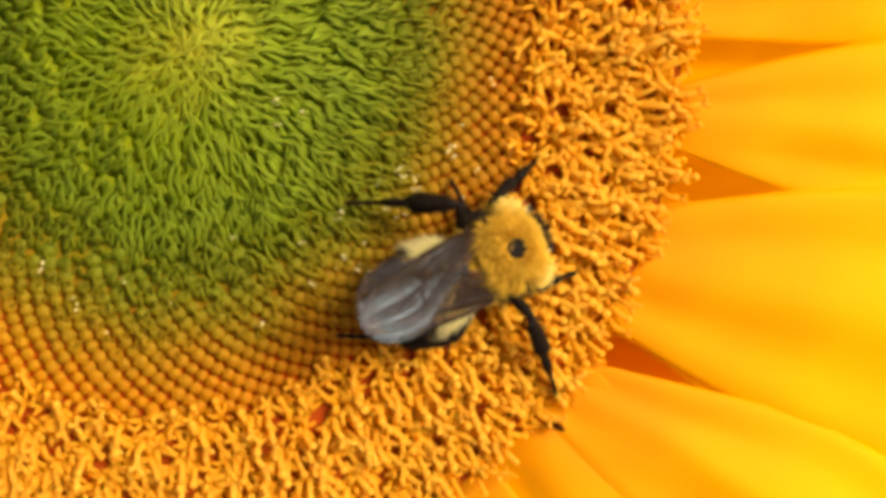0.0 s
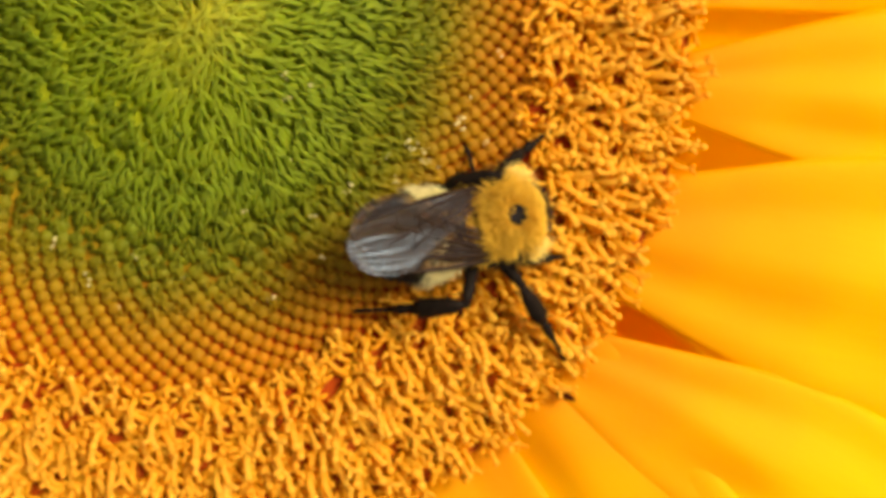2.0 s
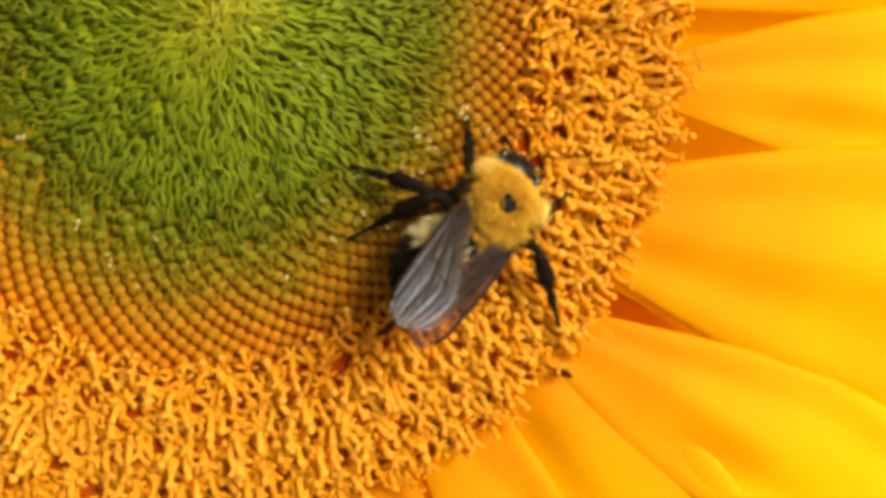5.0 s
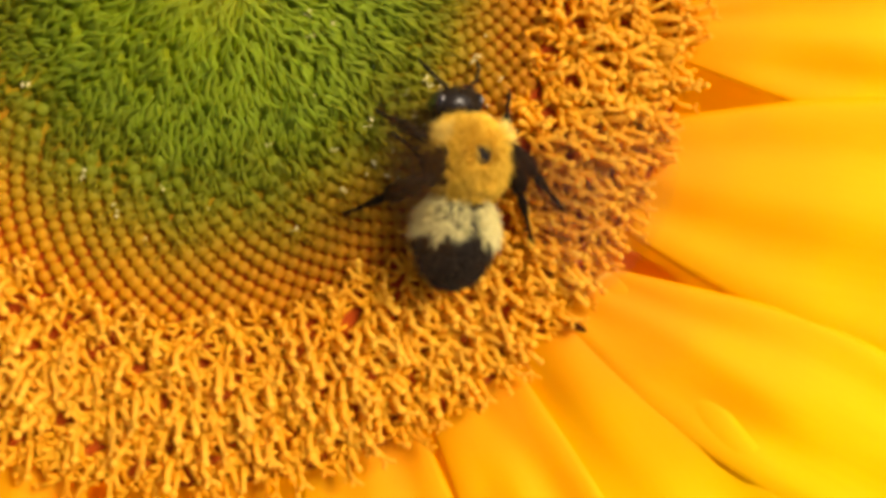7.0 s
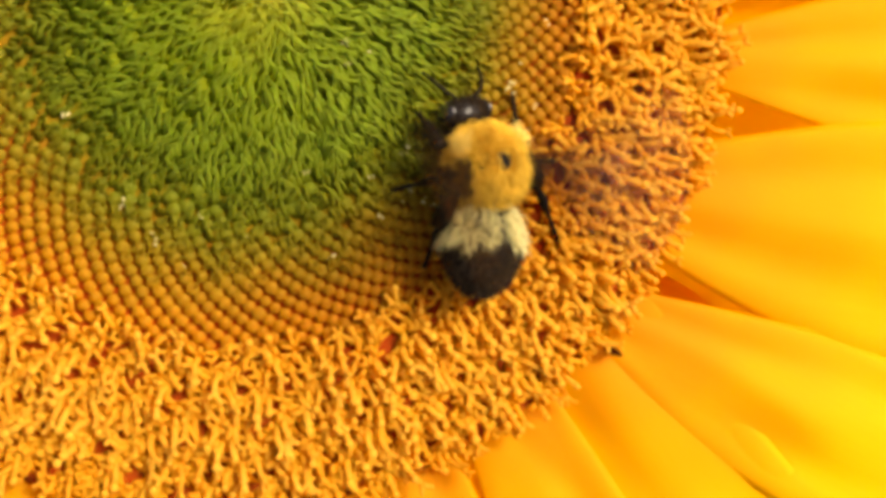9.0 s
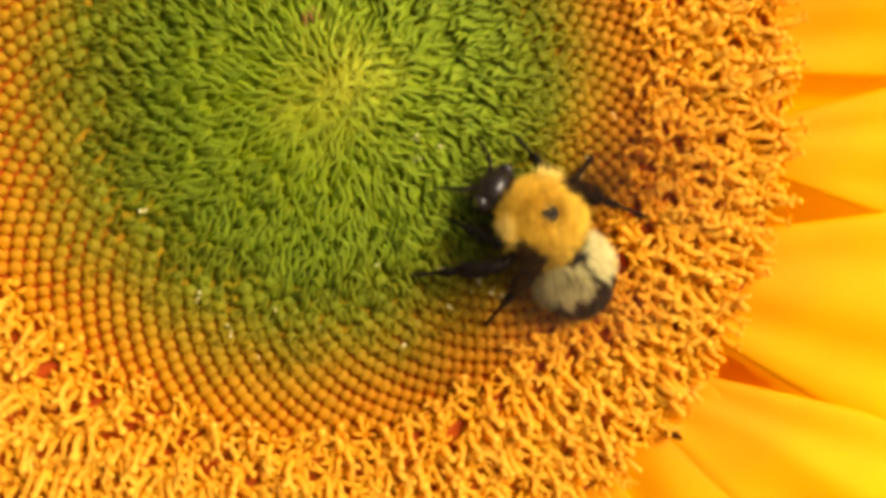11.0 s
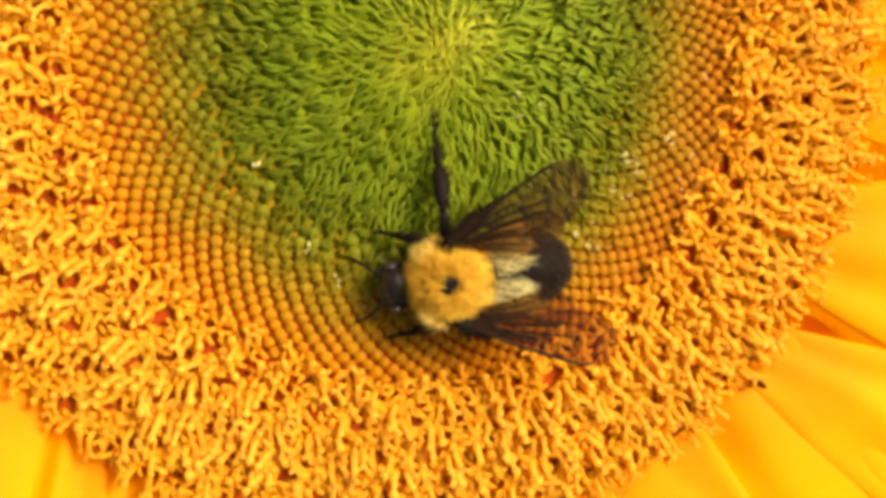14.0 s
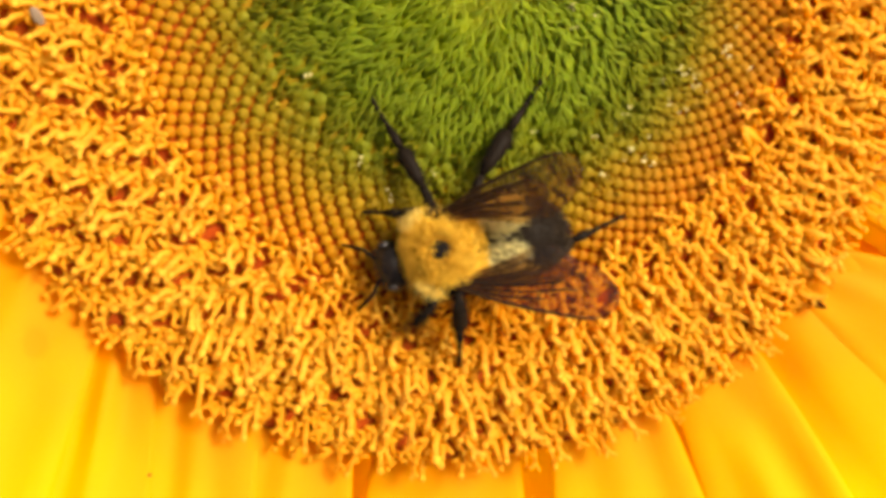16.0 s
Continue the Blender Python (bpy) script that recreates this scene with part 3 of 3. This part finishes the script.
def on_egg(count, radii, centre, seed, keep):
    """Points spread evenly over an egg, and its normals, where keep(unit point) holds."""
    rnd = random.Random(seed)
    pts, nrm = [], []
    for n in range(count):
        z = 1 - 2 * (n + 0.5) / count
        a = n * GOLDEN
        s = math.sqrt(1 - z * z)
        u = Vector((s * math.cos(a), s * math.sin(a), z)) + Vector((rnd.gauss(0, 1), rnd.gauss(0, 1), rnd.gauss(0, 1))) * 0.03
        u.normalize()
        if keep(u):
            pts.append((u.x * radii[0] + centre[0], u.y * radii[1] + centre[1], u.z * radii[2] + centre[2]))
            nrm.append(Vector((u.x / radii[0], u.y / radii[1], u.z / radii[2])).normalized())
    return pts, nrm


BEE_MM = 0.92 * MM


def bm(geo):
    return (np.asarray(geo[0], float) * BEE_MM, geo[1])


LEGS = {}
WINGS = {}
BODY = {}
HIPS = {"front": (1.5, 1.3, -1.9), "middle": (-0.2, 1.5, -2.0), "hind": (-1.6, 1.4, -1.8)}
LINKS = {"front": (3.6, 6.4), "middle": (4.2, 8.6), "hind": (4.8, 9.6)}


def leg_meshes(kind):
    up, low = LINKS[kind]
    rnd = random.Random(len(kind))
    thigh = tube([(-0.3, 0, 0), (0.3, 0, 0.05), (up * 0.45, 0, 0.12), (up * 0.85, 0, 0.08), (up + 0.15, 0, 0)], [0.28, 0.46, 0.52, 0.44, 0.30], 8)
    wide = {"front": 0.50, "middle": 0.72, "hind": 0.82}[kind]
    tib = low * 0.45
    shin = [tube([(0, 0, 0), (tib * 0.3, 0, 0.05), (tib * 0.8, 0, 0.08), (tib, 0, 0)], [0.26, wide * 0.75, wide, wide * 0.6], 8)]
    foot = [tube([(tib - 0.05, 0, 0), (tib + low * 0.12, 0, 0), (tib + low * 0.24, 0, -0.05)], [0.26, 0.42, 0.24], 7)]
    at = tib + low * 0.22
    for k in range(4):
        step = low * 0.33 / 4
        foot.append(tube([(at, 0, -0.05 - 0.02 * k), (at + step * 0.8, 0, -0.08 - 0.04 * k), (at + step * 1.05, 0, -0.08 - 0.04 * k)], [0.13, 0.22, 0.14], 6))
        at += step
    for s in (-1, 1):
        foot.append(tube([(at, 0, -0.2), (at + 0.25, s * 0.16, -0.15), (at + 0.35, s * 0.3, -0.4)], [0.08, 0.07, 0.02], 4))
    hairs = []
    for n in range(150):
        x = rnd.uniform(0.1, tib)
        b = rnd.uniform(0, 6.28)
        g = wide * 0.8
        hairs.append(((x, g * math.cos(b), g * math.sin(b)), (0.5, math.cos(b), math.sin(b))))
    shin.append(fur([h[0] for h in hairs], [h[1] for h in hairs], 0.45, 0.03, 3))
    hairs = []
    for n in range(90):
        x, b = rnd.uniform(0.1, up), rnd.uniform(0, 6.28)
        hairs.append(((x, 0.4 * math.cos(b), 0.1 + 0.4 * math.sin(b)), (0.3, math.cos(b), math.sin(b))))
    thigh = join([thigh, fur([h[0] for h in hairs], [h[1] for h in hairs], 0.5, 0.03, 5)])
    return mesh_of("leg", *bm(thigh), SHELL), mesh_of("shin", *bm(join(shin)), SHELL), mesh_of("foot", *bm(join(foot)), SHELL)


WING_STEPS = 30


def wing_outline(length, width, wide_at=0.70):
    """Front and rear edge of a wing with a broad round tip, from its hinge to its end."""
    def edges(u):
        front = 0.05 * width + 0.10 * width * math.sin(u * math.pi)
        return front, front - width * (0.13 + 0.87 * (u / wide_at) ** 1.15)

    rows = []
    front_end, rear_end = edges(wide_at)
    tip = front_end - 0.40 * (front_end - rear_end)
    for i in range(WING_STEPS + 1):
        u = math.sin(i / WING_STEPS * math.pi / 2)
        if u <= wide_at:
            front, rear = edges(u)
        else:
            w = (u - wide_at) / (1 - wide_at)
            front = tip + (front_end - tip) * math.sqrt(max(0.0, 1 - w ** 3.0))
            rear = tip + (rear_end - tip) * math.sqrt(max(0.0, 1 - w ** 2.2))
        rows.append((u * length, front, rear))
    return rows


def wing_height(u, v):
    """Pleats between the veins, and a slight camber."""
    return 0.02 * math.sin(v * 22 + u * 4) * (1 - 0.8 * u) + 0.010 * math.sin(v * 46 + 9 * u) * u + 0.3 * math.sin(u * math.pi)


def wing_meshes(length, width):
    """The membrane and the veins of a wing that points to +x, with its front edge on +y."""
    rows = wing_outline(length, width)
    verts, faces, nv = [], [], 45
    for i, (x, a, b) in enumerate(rows):
        for k in range(nv):
            v = k / (nv - 1)
            y = a + (b - a) * v
            z = wing_height(x / length, v)
            verts.append((x, y, z))
    for i in range(len(rows) - 1):
        for k in range(nv - 1):
            a = i * nv + k
            faces.append((a, a + nv, a + nv + 1, a + 1))
    lines = []

    def at(u, v):
        step = math.asin(min(1.0, u)) * 2 / math.pi * WING_STEPS
        i = min(len(rows) - 2, int(step))
        f = step - i
        a = rows[i][1] * (1 - f) + rows[i + 1][1] * f
        b = rows[i][2] * (1 - f) + rows[i + 1][2] * f
        return (u * length, a + (b - a) * v, 0.03 + wing_height(u, v))

    def vein(points, thick):
        lines.append(tube([at(*p) for p in points], [thick * 0.9] * (len(points) - 1) + [thick * 0.5], 5))

    vein([(u / 12, 0.0) for u in range(12)], 0.16)
    vein([(0.02 + u / 14, 0.10 + 0.02 * u) for u in range(9)], 0.11)
    vein([(0.02 + u / 12, 0.30 + 0.02 * u) for u in range(10)], 0.10)
    vein([(0.02 + u / 14, 0.55 + 0.02 * u) for u in range(10)], 0.09)
    vein([(0.03 + u / 16, 0.8 + 0.01 * u) for u in range(9)], 0.07)
    for u0, a, b in ((0.30, 0.15, 0.38), (0.42, 0.2, 0.42), (0.36, 0.42, 0.66), (0.54, 0.25, 0.47), (0.60, 0.45, 0.70), (0.66, 0.02, 0.28)):
        vein([(u0 + 0.04 * s / 4, a + (b - a) * s / 4) for s in range(5)], 0.06)
    return mesh_of("wing", *bm((np.array(verts), faces)), WING), [mesh_of("vein", *bm(line), VEIN) for line in lines]


def bumblebee():
    bee = new("bumblebee")
    tagged(bee, "furry yellow and black bumblebee walking on the sunflower", "bee")
    thorax = part("thorax", bm(ball(3.0, 3.2, 2.8, 14, 22)), SKIN_GOLD, bee, "thorax of dense golden hair with a bald black spot")

    def not_spot(u):
        return (u - Vector((0.12, 0, 0.99))).length > 0.25 + 0.06 * noise.noise(u * 9)

    part("bald_spot", bm(moved(ball(0.86, 0.80, 0.20, 8, 14), pose(0.36, 0, 2.62, 0, 7, 0))), SPOT, thorax, "shiny bald black spot")

    def wing_root(u):
        return abs(u.y) > 0.74 + 0.1 * noise.noise(u * 6) and -0.62 < u.x < 0.28

    pts, nrm = on_egg(13000, (3.0, 3.2, 2.8), (0, 0, 0), 1, lambda u: u.z > -0.12 and u.x > -0.82 + 0.25 * noise.noise(u * 4) and not wing_root(u) and not_spot(u))
    part("thorax_hair", bm(fur(pts, nrm, 1.0, 0.034, 2, (-0.40, 0, 0), 0.38)), FUR_YELLOW, thorax, "dense golden hair")
    def shoulder(u):
        return (Vector((u.x, abs(u.y), u.z)) - Vector((0.50, 0.76, 0.40))).length < 0.26

    pts, nrm = on_egg(9000, (3.15, 3.3, 2.95), (0, 0, 0), 11, shoulder)
    part("collar_hair", bm(fur(pts, nrm, 1.25, 0.036, 12, (0.2, 0, 0.25), 0.3)), FUR_COLLAR, thorax, "pale tuft of hair on each shoulder")
    pts, nrm = on_egg(3200, (3.0, 3.2, 2.8), (0, 0, 0), 7, lambda u: u.z <= -0.1 or u.x < -0.72 or wing_root(u))
    part("belly_hair", bm(fur(pts, nrm, 0.7, 0.045, 3)), FUR_BLACK, thorax, "short black hair")

    head = part("head", bm(ball(1.5, 2.05, 1.75, 12, 18, (1.1, 0, -0.5))), HEAD_SHELL, bee, "shiny black head")
    head.matrix_basis = pose(3.2 * BEE_MM, 0, -0.6 * BEE_MM, 0, 18, 0)
    BODY["head"] = head
    for s in (-1, 1):
        part("eye", bm(ball(0.8, 0.45, 1.35, 8, 12, (1.25, s * 1.72, -0.3))), EYE, head, "glossy black compound eye")
        part("antenna", bm(tube([(2.0, s * 0.5, -0.1), (2.5, s * 1.2, 0.55), (2.9, s * 1.75, 0.6), (3.9, s * 2.3, 0.3), (4.9, s * 2.7, -0.2)], [0.17, 0.15, 0.16, 0.17, 0.13], 6)), SHELL, head, "thin elbowed black antenna")
    pts, nrm = on_egg(900, (1.5, 2.05, 1.75), (1.1, 0, -0.5), 8, lambda u: u.x < 0.75 and abs(u.y) < 0.8)
    part("head_hair", bm(fur(pts, nrm, 0.5, 0.035, 4)), FUR_BLACK, head, "short black hair")

    segs = (3.9, 3.1, 2.75)

    def rings(u, b):
        return 1 + 0.018 * math.sin(u * 34)

    abdomen = part("abdomen", bm(ball(*segs, 24, 22, (-3.3, 0, -0.3), rings)), SHELL, bee, "round black abdomen with a pale yellow band")
    abdomen.matrix_basis = pose(-2.7 * BEE_MM, 0, -0.4 * BEE_MM, 0, 0, 0)
    BODY["abdomen"] = abdomen

    def pale(u):
        return 0.80 + 0.3 * noise.noise(u * 5) > u.x + 0.25 * max(0, 0.35 - abs(u.y)) > 0.0 + 0.15 * noise.noise(u * 4 + Vector((7, 0, 0))) + 1.6 * max(0, 0.28 - abs(u.y)) and u.z > -0.5 and not (abs(u.y) < 0.07 + 0.06 * noise.noise(u * 7) and u.z > 0.2)

    pts, nrm = on_egg(7000, segs, (-3.3, 0, -0.3), 9, pale)
    part("pale_hair_band", bm(fur(pts, nrm, 1.0, 0.034, 5, (-0.9, 0, 0), 0.36)), FUR_PALE, abdomen, "pale yellow hair band with a dark notch")
    pts, nrm = on_egg(3000, segs, (-3.3, 0, -0.3), 10, lambda u: not pale(u))
    part("dark_hair", bm(fur(pts, nrm, 0.5, 0.04, 6, (-0.5, 0, 0))), FUR_BLACK, abdomen, "short black hair")

    for side in (1, -1):
        for kind, length, width, base in (("fore", 13.4, 4.4, (0.5, 2.3, 1.6)), ("hind", 9.2, 3.2, (-0.4, 2.4, 1.3))):
            me, veins = wing_meshes(length, width)
            wing = part_mesh("forewing" if kind == "fore" else "hindwing", me, bee, "smoky translucent wing with dark veins")
            flip = Matrix.Diagonal((1, -side, 1, 1))
            me.transform(flip)
            if side > 0:
                me.flip_normals()
            for vein in veins:
                vein.transform(flip)
                if side > 0:
                    vein.flip_normals()
                part_mesh("vein", vein, wing)
            WINGS[(kind, side)] = (wing, (base[0], base[1] * side, base[2]))
    for kind in ("front", "middle", "hind"):
        thigh, shin, foot = leg_meshes(kind)
        for side in (1, -1):
            leg = part_mesh("leg", thigh, bee, "black hairy leg")
            low = part_mesh("shin", shin, leg)
            end = part_mesh("foot", foot, leg, "jointed black foot with two claws")
            LEGS[(kind, side)] = (leg, low, end)
    return bee


BEE = bumblebee()


# ---- what moves ----
# seconds, thorax (mm), nose down, roll to its right, heading; abdomen's turn, wings' spread from straight back and lift (left, right)
BEE_ROWS = [
    (0, 20.38, -13.70, 4, 22, -4, 27, -6, 9, -2, -14, 4, 2),
    (0.5, 20.06, -12.91, 4, 22, -5, 15, -5, 9, -3, -14, 2, 2),
    (1, 19.59, -13.30, 4, 22, -6, 29, -4, 9, 0, -14, 2, 2),
    (1.5, 20.08, -13.48, 4, 22, -7, 14, -6, 9, 2, -14, 2, 2),
    (2, 19.66, -13.26, 4, 22, -7, 13, -6, 9, -2, -14, 2, 2),
    (2.5, 19.06, -12.63, 4, 20, -7, 15, -4, 9, 0, -13, 3, 2),
    (3, 20.11, -13.31, 4, 18, -4, 34, -9, 9, 0, -4, 8, 2),
    (3.5, 20.57, -12.61, 4, 16, -1, 42, -4, 9, 3, -6, 14, 2),
    (4, 21.37, -13.50, 4, 16, -1, 44, -6, 9, -3, -3, 11, 2),
    (6.3, 16.06, -14.22, 4, 8, 22, 74, -20, 6, 11, -5, 10, 7),
    (6.5, 16.83, -15.02, 4, 6, 24, 78, -20, 6, 11, -5, 10, 7),
    (7, 16.20, -13.94, 4, 2, 24, 91, -10, 0, 85, 68, 7, 4),
    (7.5, 15.18, -12.23, 4, 0, 30, 107, -13, 0, 100, 78, 7, 4),
    (8, 15.04, -15.08, 4, 0, 32, 97, -15, 0, 90, 82, 7, 4),
    (8.2, 15.28, -15.25, 4, 0, 32, 97, -15, 0, 88, 80, 7, 4),
    (10.3, 12.39, -7.31, 4, 0, 21, 120, -11, 0, 60, 62, 7, 4),
    (10.5, 12.01, -7.52, 4, 0, 19, 126, -11, 5, 58, 62, 7, 4),
    (11, 13.92, -9.69, 4, 0, 17, 140, -12, 32, 45, 65, 7, 4),
    (11.5, 10.94, -12.18, 4, 0, 14, 139, -11, 33, 50, 80, 7, 4),
    (12, 7.01, -13.10, 4, 0, 9, 153, -9, 32, 45, 88, 7, 4),
    (12.5, 3.75, -12.66, 4, 0, 2, 159, -3, 20, 60, 66, 7, 4),
    (13, 1.08, -12.38, 4, 0, 2, 166, -2, 8, 76, 58, 7, 4),
    (13.5, 1.84, -17.91, 4, 2, 3, 189, 1, 0, 26, 34, 2, 6),
    (14, -0.26, -17.40, 4, 2, -1, 188, 0, 0, 26, 32, 10, 18),
    (14.5, -3.05, -19.98, 4, 4, -1, 191, 4, 0, 29, 16, 9, 29),
    (15, -3.80, -21.65, 4, 4, 6, 196, -3, 0, 28, 18, 7, 28),
    (15.5, -4.69, -21.36, 4, 4, 8, 190, -1, 0, 29, 13, 6, 29),
    (16, -4.70, -21.76, 4, 4, 11, 194, -6, 0, 27, 10, 6, 29),
]


def bee_pose(row):
    t, x, y, z, pitch, roll, yaw = row[:7]
    return pose(x * MM, y * MM, z * MM, 0, 0, yaw) @ pose(0, 0, 0, roll, pitch, 0)


def between(rows, t):
    for a, b in zip(rows, rows[1:]):
        if t <= b[0]:
            u = (t - a[0]) / (b[0] - a[0])
            return [p + (q - p) * u for p, q in zip(a, b)]
    return list(rows[-1])


# where each foot stands if nothing else is said, ahead and to the side of the thorax (mm)
STANCE = {"front": (5.2, 4.6), "middle": (-0.6, 7.4), "hind": (-7.0, 6.6)}
FEET = {
    ('front', 1): {0: (23.7, -6.9), 0.5: (23.5, -6.8), 1: (23.5, -7.1), 1.5: (23.6, -7.2), 2: (23.7, -7.2), 2.5: (23.8, -7.0), 3: (23.7, -7.1), 3.5: (23.6, -7.4), 4: (23.5, -7.2), 6.3: (9.9, -9.5), 6.5: (10.2, -10.2), 7: (10.1, -10.5), 7.5: (11.4, -10.7), 8: (11.5, -12.8), 11.5: (6.0, -14.8), 12: (3.6, -16.8), 12.5: (1.9, -17.2), 13: (-2.4, -20.2), 16: (-8.4, -29.0)},
    ('middle', 1): {0: (17.4, -8.9), 0.5: (18.2, -8.6), 1: (18.0, -9.3), 1.5: (18.6, -8.8), 2: (18.0, -9.3), 2.5: (17.9, -7.2), 3: (14.4, -4.3), 3.5: (16.3, -4.8), 4: (11.0, -8.0), 6.3: (11.1, -10.5), 6.5: (12.0, -11.6), 7: (11.1, -12.0), 7.5: (7.1, -15.1), 8: (4.8, -15.5), 10.5: (5.0, -13.6), 11: (4.8, -13.9), 11.5: (7.0, -18.5), 12: (7.5, -20.7), 12.5: (5.2, -20.6), 13: (4.6, -20.3), 13.5: (1.7, -21.9), 14: (1.7, -22.4), 16: (-3.1, -30.8)},
    ('hind', 1): {0: (10.2, -10.4), 0.5: (11.6, -11.0), 1: (9.5, -13.6), 1.5: (10.3, -13.4), 2: (12.5, -12.2), 2.5: (12.5, -11.2), 3: (10.1, -14.2), 3.5: (9.8, -13.1), 4: (10.4, -14.4), 6.3: (7.0, -15.5), 6.5: (7.7, -16.4), 7: (7.8, -18.0), 7.5: (10.9, -19.9), 8: (7.7, -20.2), 10.5: (10.3, -16.2), 11: (10.5, -17.6), 11.5: (9.2, -19.8), 15: (10.0, -19.2), 15.5: (9.7, -19.6), 16: (9.5, -19.5)},
    ('middle', -1): {0: (25.3, -24.3), 0.5: (24.9, -23.7), 1: (25.2, -23.8), 1.5: (25.2, -23.7), 2: (25.1, -23.8), 2.5: (24.9, -24.0), 3: (25.2, -24.0), 3.5: (25.5, -24.3), 4: (25.3, -24.9), 6.3: (24.8, -18.4), 6.5: (25.5, -18.9), 7: (24.1, -17.6), 8: (20.6, -18.5), 11.5: (13.2, -5.7), 12: (12.8, -5.2), 12.5: (6.2, -5.3), 13: (5.7, -4.5), 13.5: (-1.3, -4.8), 14: (-1.2, -5.0), 14.5: (-9.7, -10.2), 15: (-9.7, -10.2), 15.5: (-9.8, -10.5), 16: (-9.7, -10.6)},
    ('hind', -1): {0: (9.7, -20.0), 0.5: (9.7, -20.1), 1: (10.1, -20.6), 1.5: (9.9, -20.0), 2: (10.1, -20.2), 2.5: (9.8, -20.0), 3: (10.3, -20.0), 3.5: (9.9, -20.2), 4: (10.3, -20.4), 11.5: (17.3, -11.5), 12: (15.3, -12.5), 12.5: (13.5, -12.2), 13: (8.5, -10.7), 14.5: (2.9, -6.9), 15: (3.1, -7.4), 15.5: (3.1, -8.7), 16: (3.5, -8.1)},
}


def leg_poses(kind, side, foot):
    """Poses of the thigh in the bee's space and of the shin in the thigh's, for a foot given in the bee's space (mm)."""
    up, low = LINKS[kind]
    hip = Vector((HIPS[kind][0], HIPS[kind][1] * side, HIPS[kind][2]))
    way = foot - hip
    far = max(abs(up - low) + 0.2, min(way.length, up + low - 0.15))
    way.normalize()
    knee_up = (Vector((0, 0.9 * side, 1)) - way * way.dot(Vector((0, 0.9 * side, 1)))).normalized()
    a = (up * up + far * far - low * low) / (2 * far)
    knee = hip + way * a + knee_up * math.sqrt(max(0, up * up - a * a))
    end = hip + way * far

    def along(p, q):
        x = (q - p).normalized()
        z = (knee_up - x * x.dot(knee_up)).normalized()
        y = z.cross(x)
        return Matrix((x, y, z)).transposed().to_4x4()

    first = Matrix.Translation(hip * BEE_MM) @ along(hip, knee)
    second = Matrix.Translation(knee * BEE_MM) @ along(knee, end)
    return first, first.inverted() @ second


def wing_pose(kind, side, spread, lift, base):
    """spread: degrees out from straight back; lift: degrees up."""
    return pose(base[0] * BEE_MM, base[1] * BEE_MM, base[2] * BEE_MM, 0, 0, 180 - side * spread) @ pose(0, 0, 0, side * 12, -lift, 0)


def motions():
    walk(BEE, [(row[0], bee_pose(row)) for row in BEE_ROWS])
    walk(BODY["abdomen"], [(row[0], pose(-2.7 * BEE_MM, 0, -0.4 * BEE_MM, 0, -row[8], row[7])) for row in BEE_ROWS])
    walk(BODY["head"], [(t, pose(3.2 * BEE_MM, 0, -0.6 * BEE_MM, 0, down, 0)) for t, down in ((0.0, 50), (4.0, 46), (6.4, 24), (8.0, 14), (16.0, 18))])
    for (kind, side), (leg, low, end) in LEGS.items():
        rows = []
        for row in BEE_ROWS:
            m = bee_pose(row)
            fx, fy = STANCE[kind]
            foot = m @ (Vector((fx, fy * side, 0)) * BEE_MM)
            foot.z = 0.9 * MM
            seen = FEET.get((kind, side), {}).get(row[0])
            if seen:
                foot = Vector((*seen, 0.9)) * MM
            rows.append((row[0], *leg_poses(kind, side, (m.inverted() @ foot) / BEE_MM)))
        walk(leg, [(t, a) for t, a, b in rows])
        walk(low, [(t, b) for t, a, b in rows])
        walk(end, [(t, b) for t, a, b in rows])
    for (kind, side), (wing, base) in WINGS.items():
        rows = []
        for n in range(481):
            t = n / 30
            row = between(BEE_ROWS, t)
            spread = row[9 if side > 0 else 10]
            beat = max(0.0, min(1.0, (t - 6.7) / 0.25, (13.25 - t) / 0.25))
            if n % 15 and not beat:
                continue
            phase = 2 * math.pi * n * 7 / 30
            lift = row[11 if side > 0 else 12] + beat * (8 + 26 * math.cos(phase))
            out = spread + beat * 63 * math.sin(phase)
            if kind == "hind":
                out, lift = out * (0.5 + 0.42 * beat), lift - 3
            rows.append((t, wing_pose(kind, side, out, lift, base)))
        walk(wing, rows)


motions()
